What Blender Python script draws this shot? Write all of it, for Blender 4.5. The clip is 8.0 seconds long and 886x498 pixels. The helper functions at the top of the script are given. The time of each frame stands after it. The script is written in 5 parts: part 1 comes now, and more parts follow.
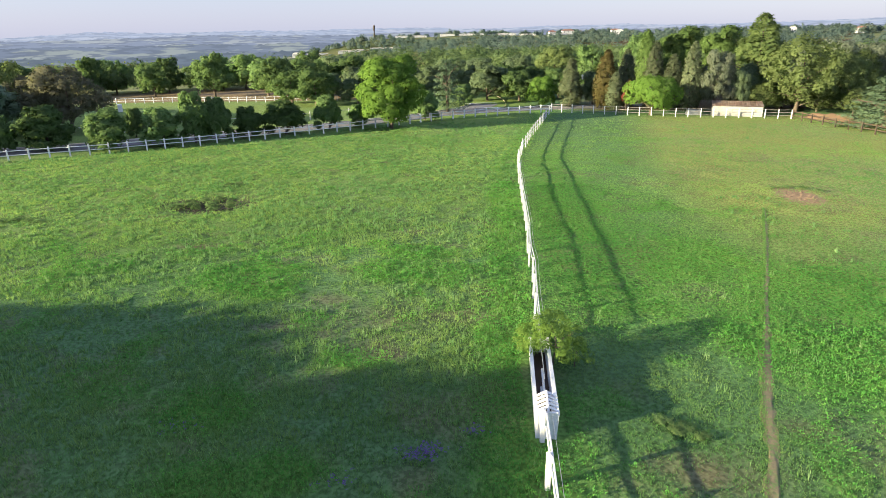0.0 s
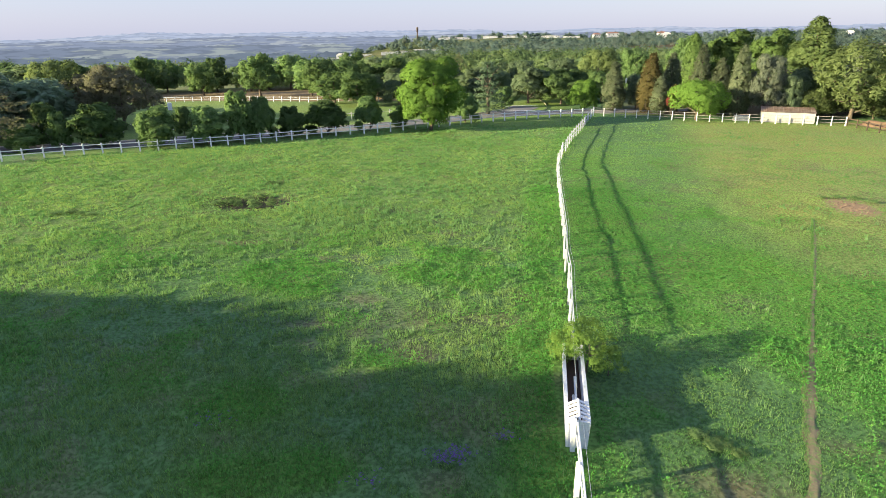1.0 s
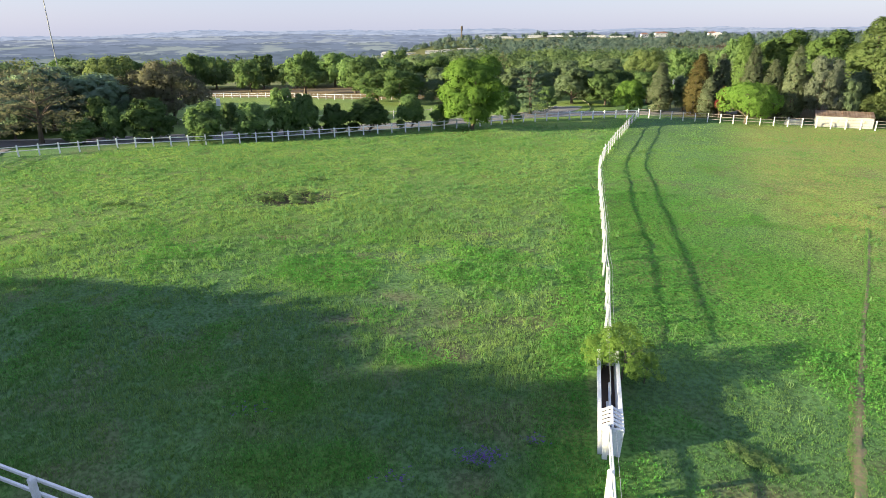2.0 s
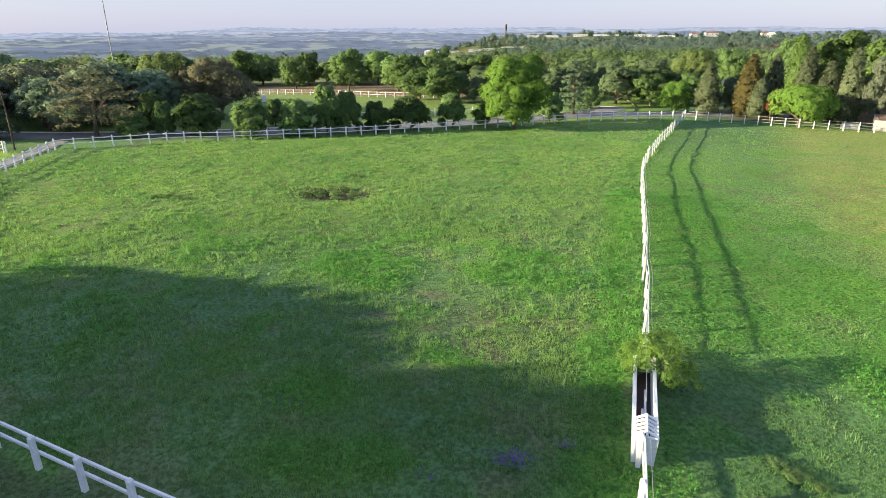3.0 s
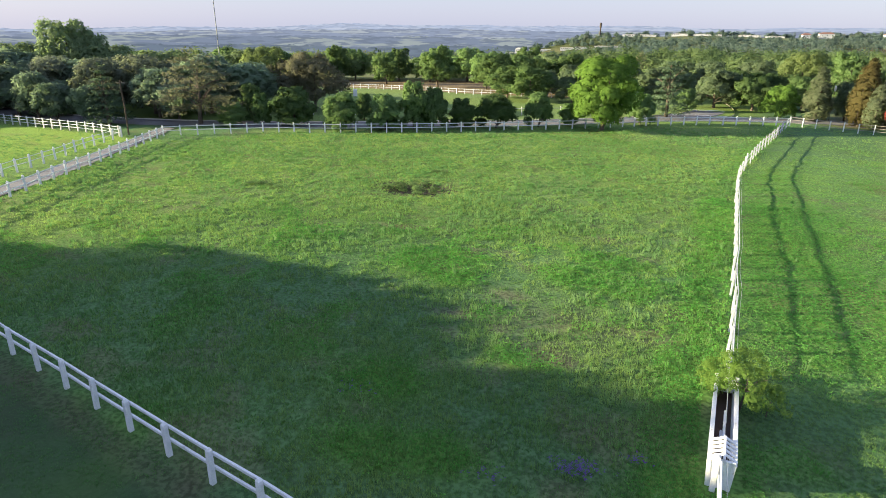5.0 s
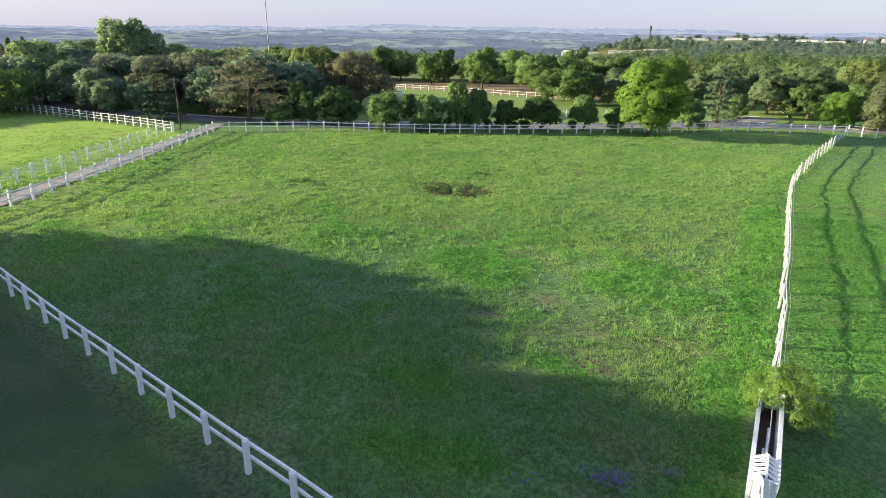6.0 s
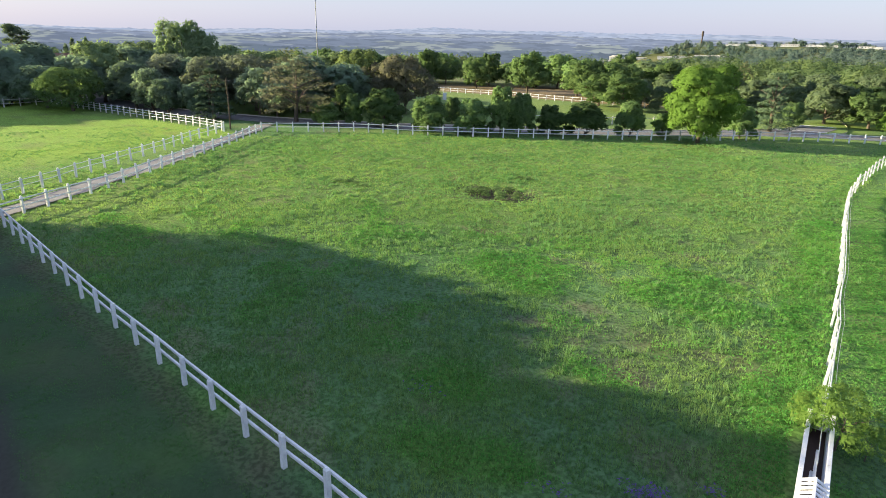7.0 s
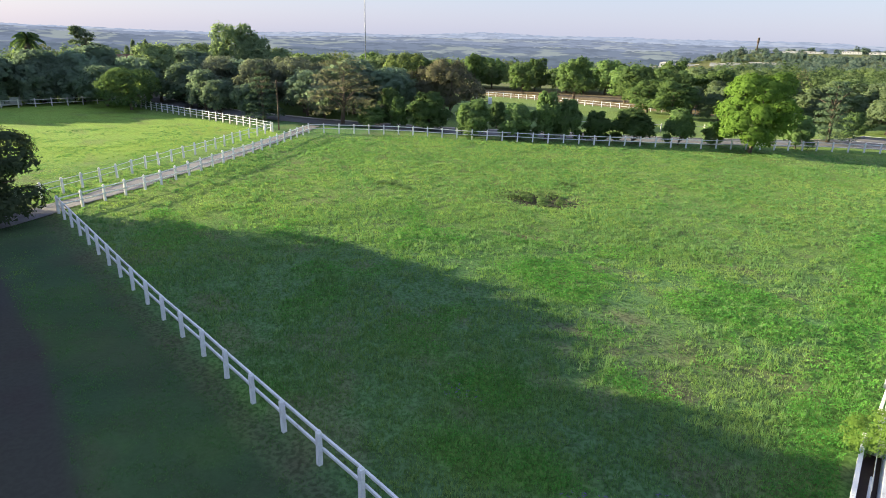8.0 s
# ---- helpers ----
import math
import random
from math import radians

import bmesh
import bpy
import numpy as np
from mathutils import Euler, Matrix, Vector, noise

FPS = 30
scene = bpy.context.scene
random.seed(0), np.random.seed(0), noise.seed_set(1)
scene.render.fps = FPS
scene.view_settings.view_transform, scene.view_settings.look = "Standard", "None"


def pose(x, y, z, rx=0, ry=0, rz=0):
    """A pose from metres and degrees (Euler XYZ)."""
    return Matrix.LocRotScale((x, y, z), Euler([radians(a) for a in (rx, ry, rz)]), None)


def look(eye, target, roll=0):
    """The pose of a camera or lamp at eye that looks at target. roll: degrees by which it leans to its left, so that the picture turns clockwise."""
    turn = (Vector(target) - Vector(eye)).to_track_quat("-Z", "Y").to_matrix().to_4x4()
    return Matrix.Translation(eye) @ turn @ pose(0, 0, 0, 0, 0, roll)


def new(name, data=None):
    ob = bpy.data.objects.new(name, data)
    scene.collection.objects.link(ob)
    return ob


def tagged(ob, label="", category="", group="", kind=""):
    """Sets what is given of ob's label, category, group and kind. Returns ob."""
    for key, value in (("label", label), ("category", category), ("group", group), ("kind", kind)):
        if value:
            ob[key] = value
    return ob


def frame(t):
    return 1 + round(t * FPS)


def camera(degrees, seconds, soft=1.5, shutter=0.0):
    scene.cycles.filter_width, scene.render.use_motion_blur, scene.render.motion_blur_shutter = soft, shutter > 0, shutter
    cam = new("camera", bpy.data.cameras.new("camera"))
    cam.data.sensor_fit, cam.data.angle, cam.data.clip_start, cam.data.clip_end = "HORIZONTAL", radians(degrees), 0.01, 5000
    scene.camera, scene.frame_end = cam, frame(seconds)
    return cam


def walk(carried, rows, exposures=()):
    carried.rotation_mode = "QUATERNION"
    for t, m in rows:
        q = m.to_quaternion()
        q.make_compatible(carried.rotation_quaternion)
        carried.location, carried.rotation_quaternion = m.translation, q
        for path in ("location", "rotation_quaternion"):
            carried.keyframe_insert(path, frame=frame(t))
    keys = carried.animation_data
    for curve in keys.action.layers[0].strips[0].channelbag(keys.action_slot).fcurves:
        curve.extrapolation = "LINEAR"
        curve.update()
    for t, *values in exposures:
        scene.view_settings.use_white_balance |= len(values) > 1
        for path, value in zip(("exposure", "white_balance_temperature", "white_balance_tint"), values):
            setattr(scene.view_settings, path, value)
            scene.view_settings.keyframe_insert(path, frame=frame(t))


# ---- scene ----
cam = camera(72.9, 8.0, 0.8)
PATH = [
    (0, (1.862, 0.451, 11.865), (1.7317, 2.3285, 11.1887), -0.96),
    (0.5, (1.909, 0.469, 11.887), (1.7170, 2.3428, 11.2154), -0.83),
    (1, (1.952, 0.487, 11.907), (1.6986, 2.3541, 11.2376), -0.66),
    (1.5, (1.991, 0.504, 11.924), (1.6748, 2.3613, 11.2540), -0.49),
    (3, (2.083, 0.554, 11.963), (1.5812, 2.3685, 11.2868), -0.03),
    (3.5, (2.105, 0.570, 11.971), (1.5427, 2.3660, 11.2926), 0.10),
    (4, (2.123, 0.586, 11.976), (1.4983, 2.3602, 11.2960), 0.26),
    (4.5, (2.137, 0.602, 11.980), (1.4499, 2.3516, 11.2971), 0.42),
    (6, (2.154, 0.646, 11.975), (1.2879, 2.3149, 11.2921), 1.17),
    (6.5, (2.151, 0.661, 11.969), (1.2258, 2.2987, 11.2900), 1.38),
    (7, (2.144, 0.675, 11.961), (1.1610, 2.2807, 11.2860), 1.56),
    (7.5, (2.133, 0.688, 11.950), (1.0916, 2.2592, 11.2797), 1.75),
    (8, (2.117, 0.702, 11.936), (1.0198, 2.2351, 11.2699), 1.96),
]
walk(cam, [(t, look(eye, target, roll)) for t, eye, target, roll in PATH], [(0, 1.85, 6300, 10), (8, 1.85, 6300, 10)])

# ---- world, sun, exposure ----
SUN_FROM = Vector((-0.91, -0.415, 0.236)).normalized()
world = bpy.data.worlds.new("world")
scene.world = world
world.use_nodes = True
wt = world.node_tree
sky = wt.nodes.new("ShaderNodeTexSky")
sky.sky_type = "NISHITA"
sky.sun_disc = False
sky.sun_elevation = math.asin(SUN_FROM.z)
sky.sun_rotation = math.atan2(SUN_FROM.x, SUN_FROM.y)
sky.altitude = 1400
sky.air_density, sky.dust_density, sky.ozone_density = 1.7, 2.5, 4.0
wt.nodes["Background"].inputs["Strength"].default_value = 0.062
haze = wt.nodes.new("ShaderNodeMix")
haze.data_type = "RGBA"
haze.inputs["Factor"].default_value = 0.6
haze.inputs["B"].default_value = (3.4, 3.68, 5.1, 1)
wt.links.new(sky.outputs[0], haze.inputs["A"])
wt.links.new(haze.outputs["Result"], wt.nodes["Background"].inputs["Color"])

sun = new("sun", bpy.data.lights.new("sun", "SUN"))
sun.data.energy, sun.data.angle, sun.data.color = 5.4, radians(0.6), (1.0, 0.825, 0.47)
sun.matrix_world = look(SUN_FROM * 60, (0, 0, 0))


# ---- small numeric helpers ----
def hash2(ix, iy, seed):
    v = np.sin(ix * 127.1 + iy * 311.7 + seed * 74.7) * 43758.5453
    return v - np.floor(v)


def value_noise(x, y, seed=0):
    """Smooth noise from 0 to 1 over arrays."""
    x, y = np.asarray(x, float), np.asarray(y, float)
    ix, iy = np.floor(x), np.floor(y)
    fx, fy = x - ix, y - iy
    fx, fy = fx * fx * (3 - 2 * fx), fy * fy * (3 - 2 * fy)
    a, b = hash2(ix, iy, seed), hash2(ix + 1, iy, seed)
    c, d = hash2(ix, iy + 1, seed), hash2(ix + 1, iy + 1, seed)
    return (a * (1 - fx) + b * fx) * (1 - fy) + (c * (1 - fx) + d * fx) * fy


def fbm(x, y, seed=0, octaves=3):
    total, amp, norm = 0.0, 1.0, 0.0
    for k in range(octaves):
        total = total + amp * value_noise(np.asarray(x) * 2 ** k, np.asarray(y) * 2 ** k, seed + k)
        norm += amp
        amp *= 0.5
    return total / norm


def ramp(v, a, b):
    s = np.clip((np.asarray(v, float) - a) / (b - a), 0, 1)
    return s * s * (3 - 2 * s)


HOLLOW = (-18.7, 43.0, 3.1, 1.9)
DIRT = (25.6, 45.7, 1.5, 2.4)
FOOTPATH = [(21.6, 42.3), (17.9, 33.3), (15.45, 27.7), (13.5, 23.1), (11.75, 18.9), (9.9, 14.2), (8.2, 10.0), (6.0, 5.0)]


def ground_z(x, y):
    """Height of the land: level paddocks, then a valley on one side and a wooded ridge on the other."""
    x, y = np.asarray(x, float), np.asarray(y, float)
    d = np.hypot(x, y)
    az = np.degrees(np.arctan2(x, y))
    ridge = ramp(az, -22, 0)
    valley = np.interp(d, [0, 118, 200, 320, 800, 1500, 5000], [0, 0, -3, -11, -40, -50, -60])
    hill = np.interp(d, [0, 125, 200, 320, 600, 900, 1060, 1250, 5000], [0, 0, -2, -5, -4, 1, 7, 0, -60])
    z = valley * (1 - ridge) + hill * ridge
    back = ramp(-y, 10, 60)
    z = z * (1 - back)
    z = z + 19 * np.exp(-((x + 215) / np.where(x < -215, 165, 120)) ** 2 - ((y - 1035) / 85) ** 2)
    hx, hy, ha, hb = HOLLOW
    z = z - 0.42 * np.exp(-(((x - hx) / ha) ** 2 + ((y - hy) / hb) ** 2) * 1.6)
    z = z + np.where(d > 160, (fbm(x / 90, y / 90, 5) - 0.5) * np.clip((d - 160) / 60, 0, 1) * 4, 0)
    return z


PADDOCK_FAR = ([-56.3, -37.6, -18, -4.6, 12.6, 26.2, 44.5], [52.4, 64.6, 77.4, 88.8, 97.6, 91.8, 87.8])
PADDOCK_NEAR = ([-41.2, -25.3, -6.9, 3.5, 3.6], [16.9, 13.55, 10.1, 8.0, -9])
PADDOCK_SIDE = ([16.9, 28.5, 42.7, 52.4], [-41.2, -45.1, -51.5, -56.3])


def turf_z(x, y):
    """The land with the hummocks of the two grazed paddocks."""
    x, y = np.asarray(x, float), np.asarray(y, float)
    field = ramp(np.interp(x, *PADDOCK_FAR) - y, 1.0, 4.0) * ramp(y - np.interp(x, *PADDOCK_NEAR), 0.6, 2.5) * ramp(x - np.interp(y, *PADDOCK_SIDE), 0.6, 3.0) * ramp(-x, -44, -40)
    lumps = (fbm(x / 1.6, y / 1.6, 3) - 0.5) * 0.14 + (fbm(x / 5.0, y / 5.0, 13, 2) - 0.5) * 0.09
    return ground_z(x, y) + field * lumps - 0.03


# ---- mesh helpers ----
def mesh_from(name, verts, faces, material=None, tone=None, normals=None):
    """A mesh from arrays of equal-sided faces."""
    verts, faces = np.asarray(verts, np.float32), np.asarray(faces, np.int32)
    me = bpy.data.meshes.new(name)
    n, k = faces.shape
    me.vertices.add(len(verts))
    me.vertices.foreach_set("co", verts.ravel())
    me.loops.add(n * k)
    me.loops.foreach_set("vertex_index", faces.ravel())
    me.polygons.add(n)
    me.polygons.foreach_set("loop_start", np.arange(0, n * k, k, dtype=np.int32))
    me.update(calc_edges=True)
    if tone is not None:
        attr = me.attributes.new("tone", "FLOAT", "POINT")
        attr.data.foreach_set("value", np.asarray(tone, np.float32))
    if normals is not None:
        me.polygons.foreach_set("use_smooth", np.ones(n, bool))
        me.normals_split_custom_set_from_vertices(normals)
    if material:
        me.materials.append(material)
    return me


def bm_mesh(name, bm, material):
    me = bpy.data.meshes.new(name)
    bm.normal_update()
    bm.to_mesh(me)
    bm.free()
    me.materials.append(material)
    return me


def part(name, bm, material, parent, label=""):
    ob = new(name, bm if isinstance(bm, bpy.types.Mesh) else bm_mesh(name, bm, material))
    ob.parent = parent
    return tagged(ob, label)


def add_box(bm, x0, y0, z0, x1, y1, z1, bevel=0.0):
    made = bmesh.ops.create_cube(bm, size=1.0, matrix=Matrix.LocRotScale(((x0 + x1) / 2, (y0 + y1) / 2, (z0 + z1) / 2), None, (x1 - x0, y1 - y0, z1 - z0)))
    if bevel:
        edges = {e for v in made["verts"] for e in v.link_edges}
        bmesh.ops.bevel(bm, geom=list(edges), offset=bevel, segments=2, affect="EDGES", profile=0.6)
    return bm


def add_tube(bm, points, radii, sides=7):
    """A tapering tube along points."""
    rings = []
    for i, p in enumerate(points):
        p = Vector(p)
        a, b = Vector(points[max(i - 1, 0)]), Vector(points[min(i + 1, len(points) - 1)])
        q = (b - a).to_track_quat("Z", "Y")
        rings.append([bm.verts.new(p + q @ Vector((math.cos(2 * math.pi * k / sides) * radii[i], math.sin(2 * math.pi * k / sides) * radii[i], 0))) for k in range(sides)])
    for r0, r1 in zip(rings, rings[1:]):
        for k in range(sides):
            bm.faces.new((r0[k], r0[(k + 1) % sides], r1[(k + 1) % sides], r1[k]))
    bm.faces.new(rings[0][::-1])
    bm.faces.new(rings[-1])
    return bm


# ---- materials ----
def nodes_of(name):
    m = bpy.data.materials.new(name)
    m.use_nodes = True
    return m, m.node_tree, m.node_tree.nodes["Principled BSDF"]


def noise_node(nt, scale, detail=4.0, vector=None):
    n = nt.nodes.new("ShaderNodeTexNoise")
    n.inputs["Scale"].default_value = scale
    n.inputs["Detail"].default_value = detail
    if vector is None:
        vector = nt.nodes.new("ShaderNodeNewGeometry").outputs["Position"]
    nt.links.new(vector, n.inputs["Vector"])
    return n.outputs["Fac"]


def mix_node(nt, fac, a, b, blend="MIX"):
    n = nt.nodes.new("ShaderNodeMix")
    n.data_type = "RGBA"
    n.blend_type = blend
    for sock, v in ((n.inputs["Factor"], fac), (n.inputs["A"], a), (n.inputs["B"], b)):
        if isinstance(v, (int, float)):
            sock.default_value = v
        elif isinstance(v, tuple):
            sock.default_value = (*v, 1.0)
        else:
            nt.links.new(v, sock)
    return n.outputs["Result"]


def map_node(nt, v, a, b, lo=0.0, hi=1.0):
    n = nt.nodes.new("ShaderNodeMapRange")
    n.interpolation_type = "SMOOTHSTEP"
    nt.links.new(v, n.inputs["Value"])
    for k, w in (("From Min", a), ("From Max", b), ("To Min", lo), ("To Max", hi)):
        n.inputs[k].default_value = w
    return n.outputs["Result"]


def bump_to(nt, bsdf, height, strength, distance):
    n = nt.nodes.new("ShaderNodeBump")
    n.inputs["Strength"].default_value = strength
    n.inputs["Distance"].default_value = distance
    nt.links.new(height, n.inputs["Height"])
    nt.links.new(n.outputs[0], bsdf.inputs["Normal"])


def surface(name, a, b, dirt=None, coarse=0.6, fine=14.0, rough=0.8, bump=0.3, relief=0.01, spread=(0.3, 0.7), dirt_at=(0.55, 0.72), metal=0.0):
    """A two-scale worn surface: a and b mingle coarsely, dirt comes in finer stains."""
    m, nt, bsdf = nodes_of(name)
    big, small = noise_node(nt, coarse, 5), noise_node(nt, fine, 6)
    col = mix_node(nt, map_node(nt, big, *spread), a, b)
    if dirt:
        mid = noise_node(nt, (coarse * fine) ** 0.5, 5)
        col = mix_node(nt, map_node(nt, mid, *dirt_at), col, dirt)
    col = mix_node(nt, map_node(nt, small, 0.3, 0.7, 0.0, 0.35), col, tuple(c * 0.6 for c in a))
    nt.links.new(col, bsdf.inputs["Base Color"])
    bsdf.inputs["Roughness"].default_value = rough
    bsdf.inputs["Metallic"].default_value = metal
    bump_to(nt, bsdf, small, bump, relief)
    return m


def foliage(name, a, b, through_light=0.3, vary=0.35, c=None):
    """Leaves: tone runs from a to b leaf by leaf, past 1 towards c, and each plant has its own depth of colour."""
    m = bpy.data.materials.new(name)
    m.use_nodes = True
    nt = m.node_tree
    nt.nodes.clear()
    out = nt.nodes.new("ShaderNodeOutputMaterial")
    attr = nt.nodes.new("ShaderNodeAttribute")
    attr.attribute_name = "tone"
    info = nt.nodes.new("ShaderNodeObjectInfo")
    col = mix_node(nt, attr.outputs["Fac"], a, b)
    if c:
        col = mix_node(nt, map_node(nt, attr.outputs["Fac"], 1.0, 2.0), col, c)
    gain = map_node(nt, info.outputs["Random"], 0.0, 1.0, 1.0 - vary, 1.0 + vary * 0.6)
    scaled = nt.nodes.new("ShaderNodeVectorMath")
    scaled.operation = "SCALE"
    nt.links.new(col, scaled.inputs[0])
    nt.links.new(gain, scaled.inputs["Scale"])
    dif, tra, mixs = nt.nodes.new("ShaderNodeBsdfDiffuse"), nt.nodes.new("ShaderNodeBsdfTranslucent"), nt.nodes.new("ShaderNodeMixShader")
    mixs.inputs[0].default_value = through_light
    nt.links.new(scaled.outputs[0], dif.inputs["Color"])
    nt.links.new(mix_node(nt, 1.0, scaled.outputs[0], (1.08, 1.1, 0.8), "MULTIPLY"), tra.inputs["Color"])
    nt.links.new(dif.outputs[0], mixs.inputs[1])
    nt.links.new(tra.outputs[0], mixs.inputs[2])
    nt.links.new(mixs.outputs[0], out.inputs["Surface"])
    return m


def ground_material():
    """Ground cover: the colour of each zone comes with the mesh, broken up by clover, soil and dry grass."""
    m, nt, bsdf = nodes_of("ground_cover")
    zone = nt.nodes.new("ShaderNodeVertexColor")
    zone.layer_name = "cover"
    pos = nt.nodes.new("ShaderNodeNewGeometry").outputs["Position"]
    wide, mid, fine = noise_node(nt, 0.07, 4, pos), noise_node(nt, 0.55, 5, pos), noise_node(nt, 6.0, 6, pos)
    col = mix_node(nt, map_node(nt, wide, 0.35, 0.65, 0.0, 0.55), zone.outputs["Color"], (1.15, 1.05, 0.75), "MULTIPLY")
    col = mix_node(nt, map_node(nt, mid, 0.48, 0.72, 0.0, 0.45), col, (0.92, 0.72, 0.85), "MULTIPLY")
    thick = nt.nodes.new("ShaderNodeMath")
    thick.operation = "MULTIPLY"
    nt.links.new(map_node(nt, fine, 0.40, 0.62, 0.0, 0.75), thick.inputs[0])
    nt.links.new(zone.outputs["Alpha"], thick.inputs[1])
    grain = thick.outputs[0]
    col = mix_node(nt, grain, col, (0.42, 0.44, 0.4), "MULTIPLY")

    def patch(col, centre, radii, inner, colour, wobble):
        off = nt.nodes.new("ShaderNodeVectorMath")
        off.operation = "SUBTRACT"
        nt.links.new(pos, off.inputs[0])
        off.inputs[1].default_value = (*centre, 0)
        div = nt.nodes.new("ShaderNodeVectorMath")
        div.operation = "DIVIDE"
        nt.links.new(off.outputs[0], div.inputs[0])
        div.inputs[1].default_value = (*radii, 1000)
        length = nt.nodes.new("ShaderNodeVectorMath")
        length.operation = "LENGTH"
        nt.links.new(div.outputs[0], length.inputs[0])
        add = nt.nodes.new("ShaderNodeMath")
        add.operation = "MULTIPLY_ADD"
        nt.links.new(noise_node(nt, wobble, 4, pos), add.inputs[0])
        add.inputs[1].default_value = 2.2
        nt.links.new(length.outputs["Value"], add.inputs[2])
        return mix_node(nt, map_node(nt, add.outputs[0], inner, inner + 0.5, 1.0, 0.0), col, colour)

    col = patch(col, HOLLOW[:2], HOLLOW[2:], 1.95, (0.062, 0.064, 0.042), 1.6)
    col = patch(col, DIRT[:2], DIRT[2:], 1.8, (0.235, 0.168, 0.115), 2.8)
    nt.links.new(col, bsdf.inputs["Base Color"])
    bsdf.inputs["Roughness"].default_value = 0.95
    bsdf.inputs["Specular IOR Level"].default_value = 0.1
    bump_to(nt, bsdf, fine, 0.55, 0.06)
    return m


GROUND = ground_material()
PAINT = surface("white_paint", (0.77, 0.79, 0.83), (0.67, 0.69, 0.73), (0.45, 0.43, 0.4), 0.9, 22, 0.6, 0.2, 0.004, dirt_at=(0.62, 0.8))
RAIL_PAINT = surface("worn_white_rail_paint", (0.74, 0.76, 0.80), (0.62, 0.64, 0.67), (0.4, 0.38, 0.35), 1.3, 30, 0.6, 0.2, 0.004, dirt_at=(0.64, 0.8))
CREAM = surface("weathered_cream_paint", (0.60, 0.61, 0.60), (0.50, 0.50, 0.49), (0.3, 0.28, 0.24), 1.0, 22, 0.7, 0.2, 0.004)
TAR = surface("asphalt", (0.13, 0.13, 0.145), (0.17, 0.168, 0.18), (0.095, 0.095, 0.1), 0.25, 18, 0.85, 0.4, 0.01)
LANE = surface("grey_lane_gravel", (0.155, 0.154, 0.172), (0.2, 0.197, 0.216), (0.12, 0.11, 0.105), 0.35, 12, 0.9, 0.5, 0.02)
KERB = surface("pale_kerb_concrete", (0.52, 0.49, 0.44), (0.42, 0.4, 0.37), (0.28, 0.26, 0.23), 0.6, 16, 0.85, 0.3, 0.006)
SOIL = surface("trodden_soil", (0.20, 0.165, 0.105), (0.16, 0.14, 0.08), (0.12, 0.18, 0.06), 1.6, 11, 0.95, 0.8, 0.04, dirt_at=(0.48, 0.62))
DARK_SOIL = surface("damp_dark_soil", (0.075, 0.062, 0.046), (0.055, 0.05, 0.036), (0.06, 0.075, 0.035), 1.2, 10, 0.95, 0.7, 0.04)
BARK = surface("bark", (0.09, 0.07, 0.055), (0.13, 0.105, 0.085), (0.05, 0.042, 0.034), 1.5, 20, 0.9, 0.6, 0.03)
DARK_WOOD = surface("dark_creosoted_wood", (0.05, 0.036, 0.028), (0.08, 0.058, 0.042), None, 1.5, 20, 0.85, 0.4, 0.01)
POLE_WOOD = surface("grey_weathered_pole", (0.14, 0.12, 0.1), (0.2, 0.175, 0.15), None, 1.0, 18, 0.85, 0.4, 0.01)
STEEL = surface("galvanised_steel", (0.42, 0.44, 0.47), (0.5, 0.52, 0.55), None, 0.5, 10, 0.45, 0.1, 0.002, metal=0.7)
MAROON = surface("dark_maroon_lining", (0.028, 0.012, 0.014), (0.045, 0.02, 0.02), None, 1.2, 14, 0.7, 0.3, 0.01)
SHED_WALL = surface("whitewashed_shed_wall", (0.36, 0.375, 0.40), (0.28, 0.29, 0.30), (0.32, 0.25, 0.2), 0.6, 10, 0.85, 0.3, 0.01)
RUST_ROOF = surface("rusty_roof_sheet", (0.3, 0.2, 0.16), (0.4, 0.34, 0.3), (0.2, 0.1, 0.07), 0.7, 12, 0.6, 0.3, 0.01)
DRY_SOIL = surface("dry_brown_soil", (0.185, 0.128, 0.088), (0.15, 0.11, 0.075), (0.12, 0.095, 0.06), 0.9, 10, 0.95, 0.6, 0.03)
CLAY = surface("bare_red_clay_bank", (0.17, 0.105, 0.066), (0.13, 0.085, 0.052), (0.14, 0.12, 0.06), 0.5, 8, 0.95, 0.6, 0.04)

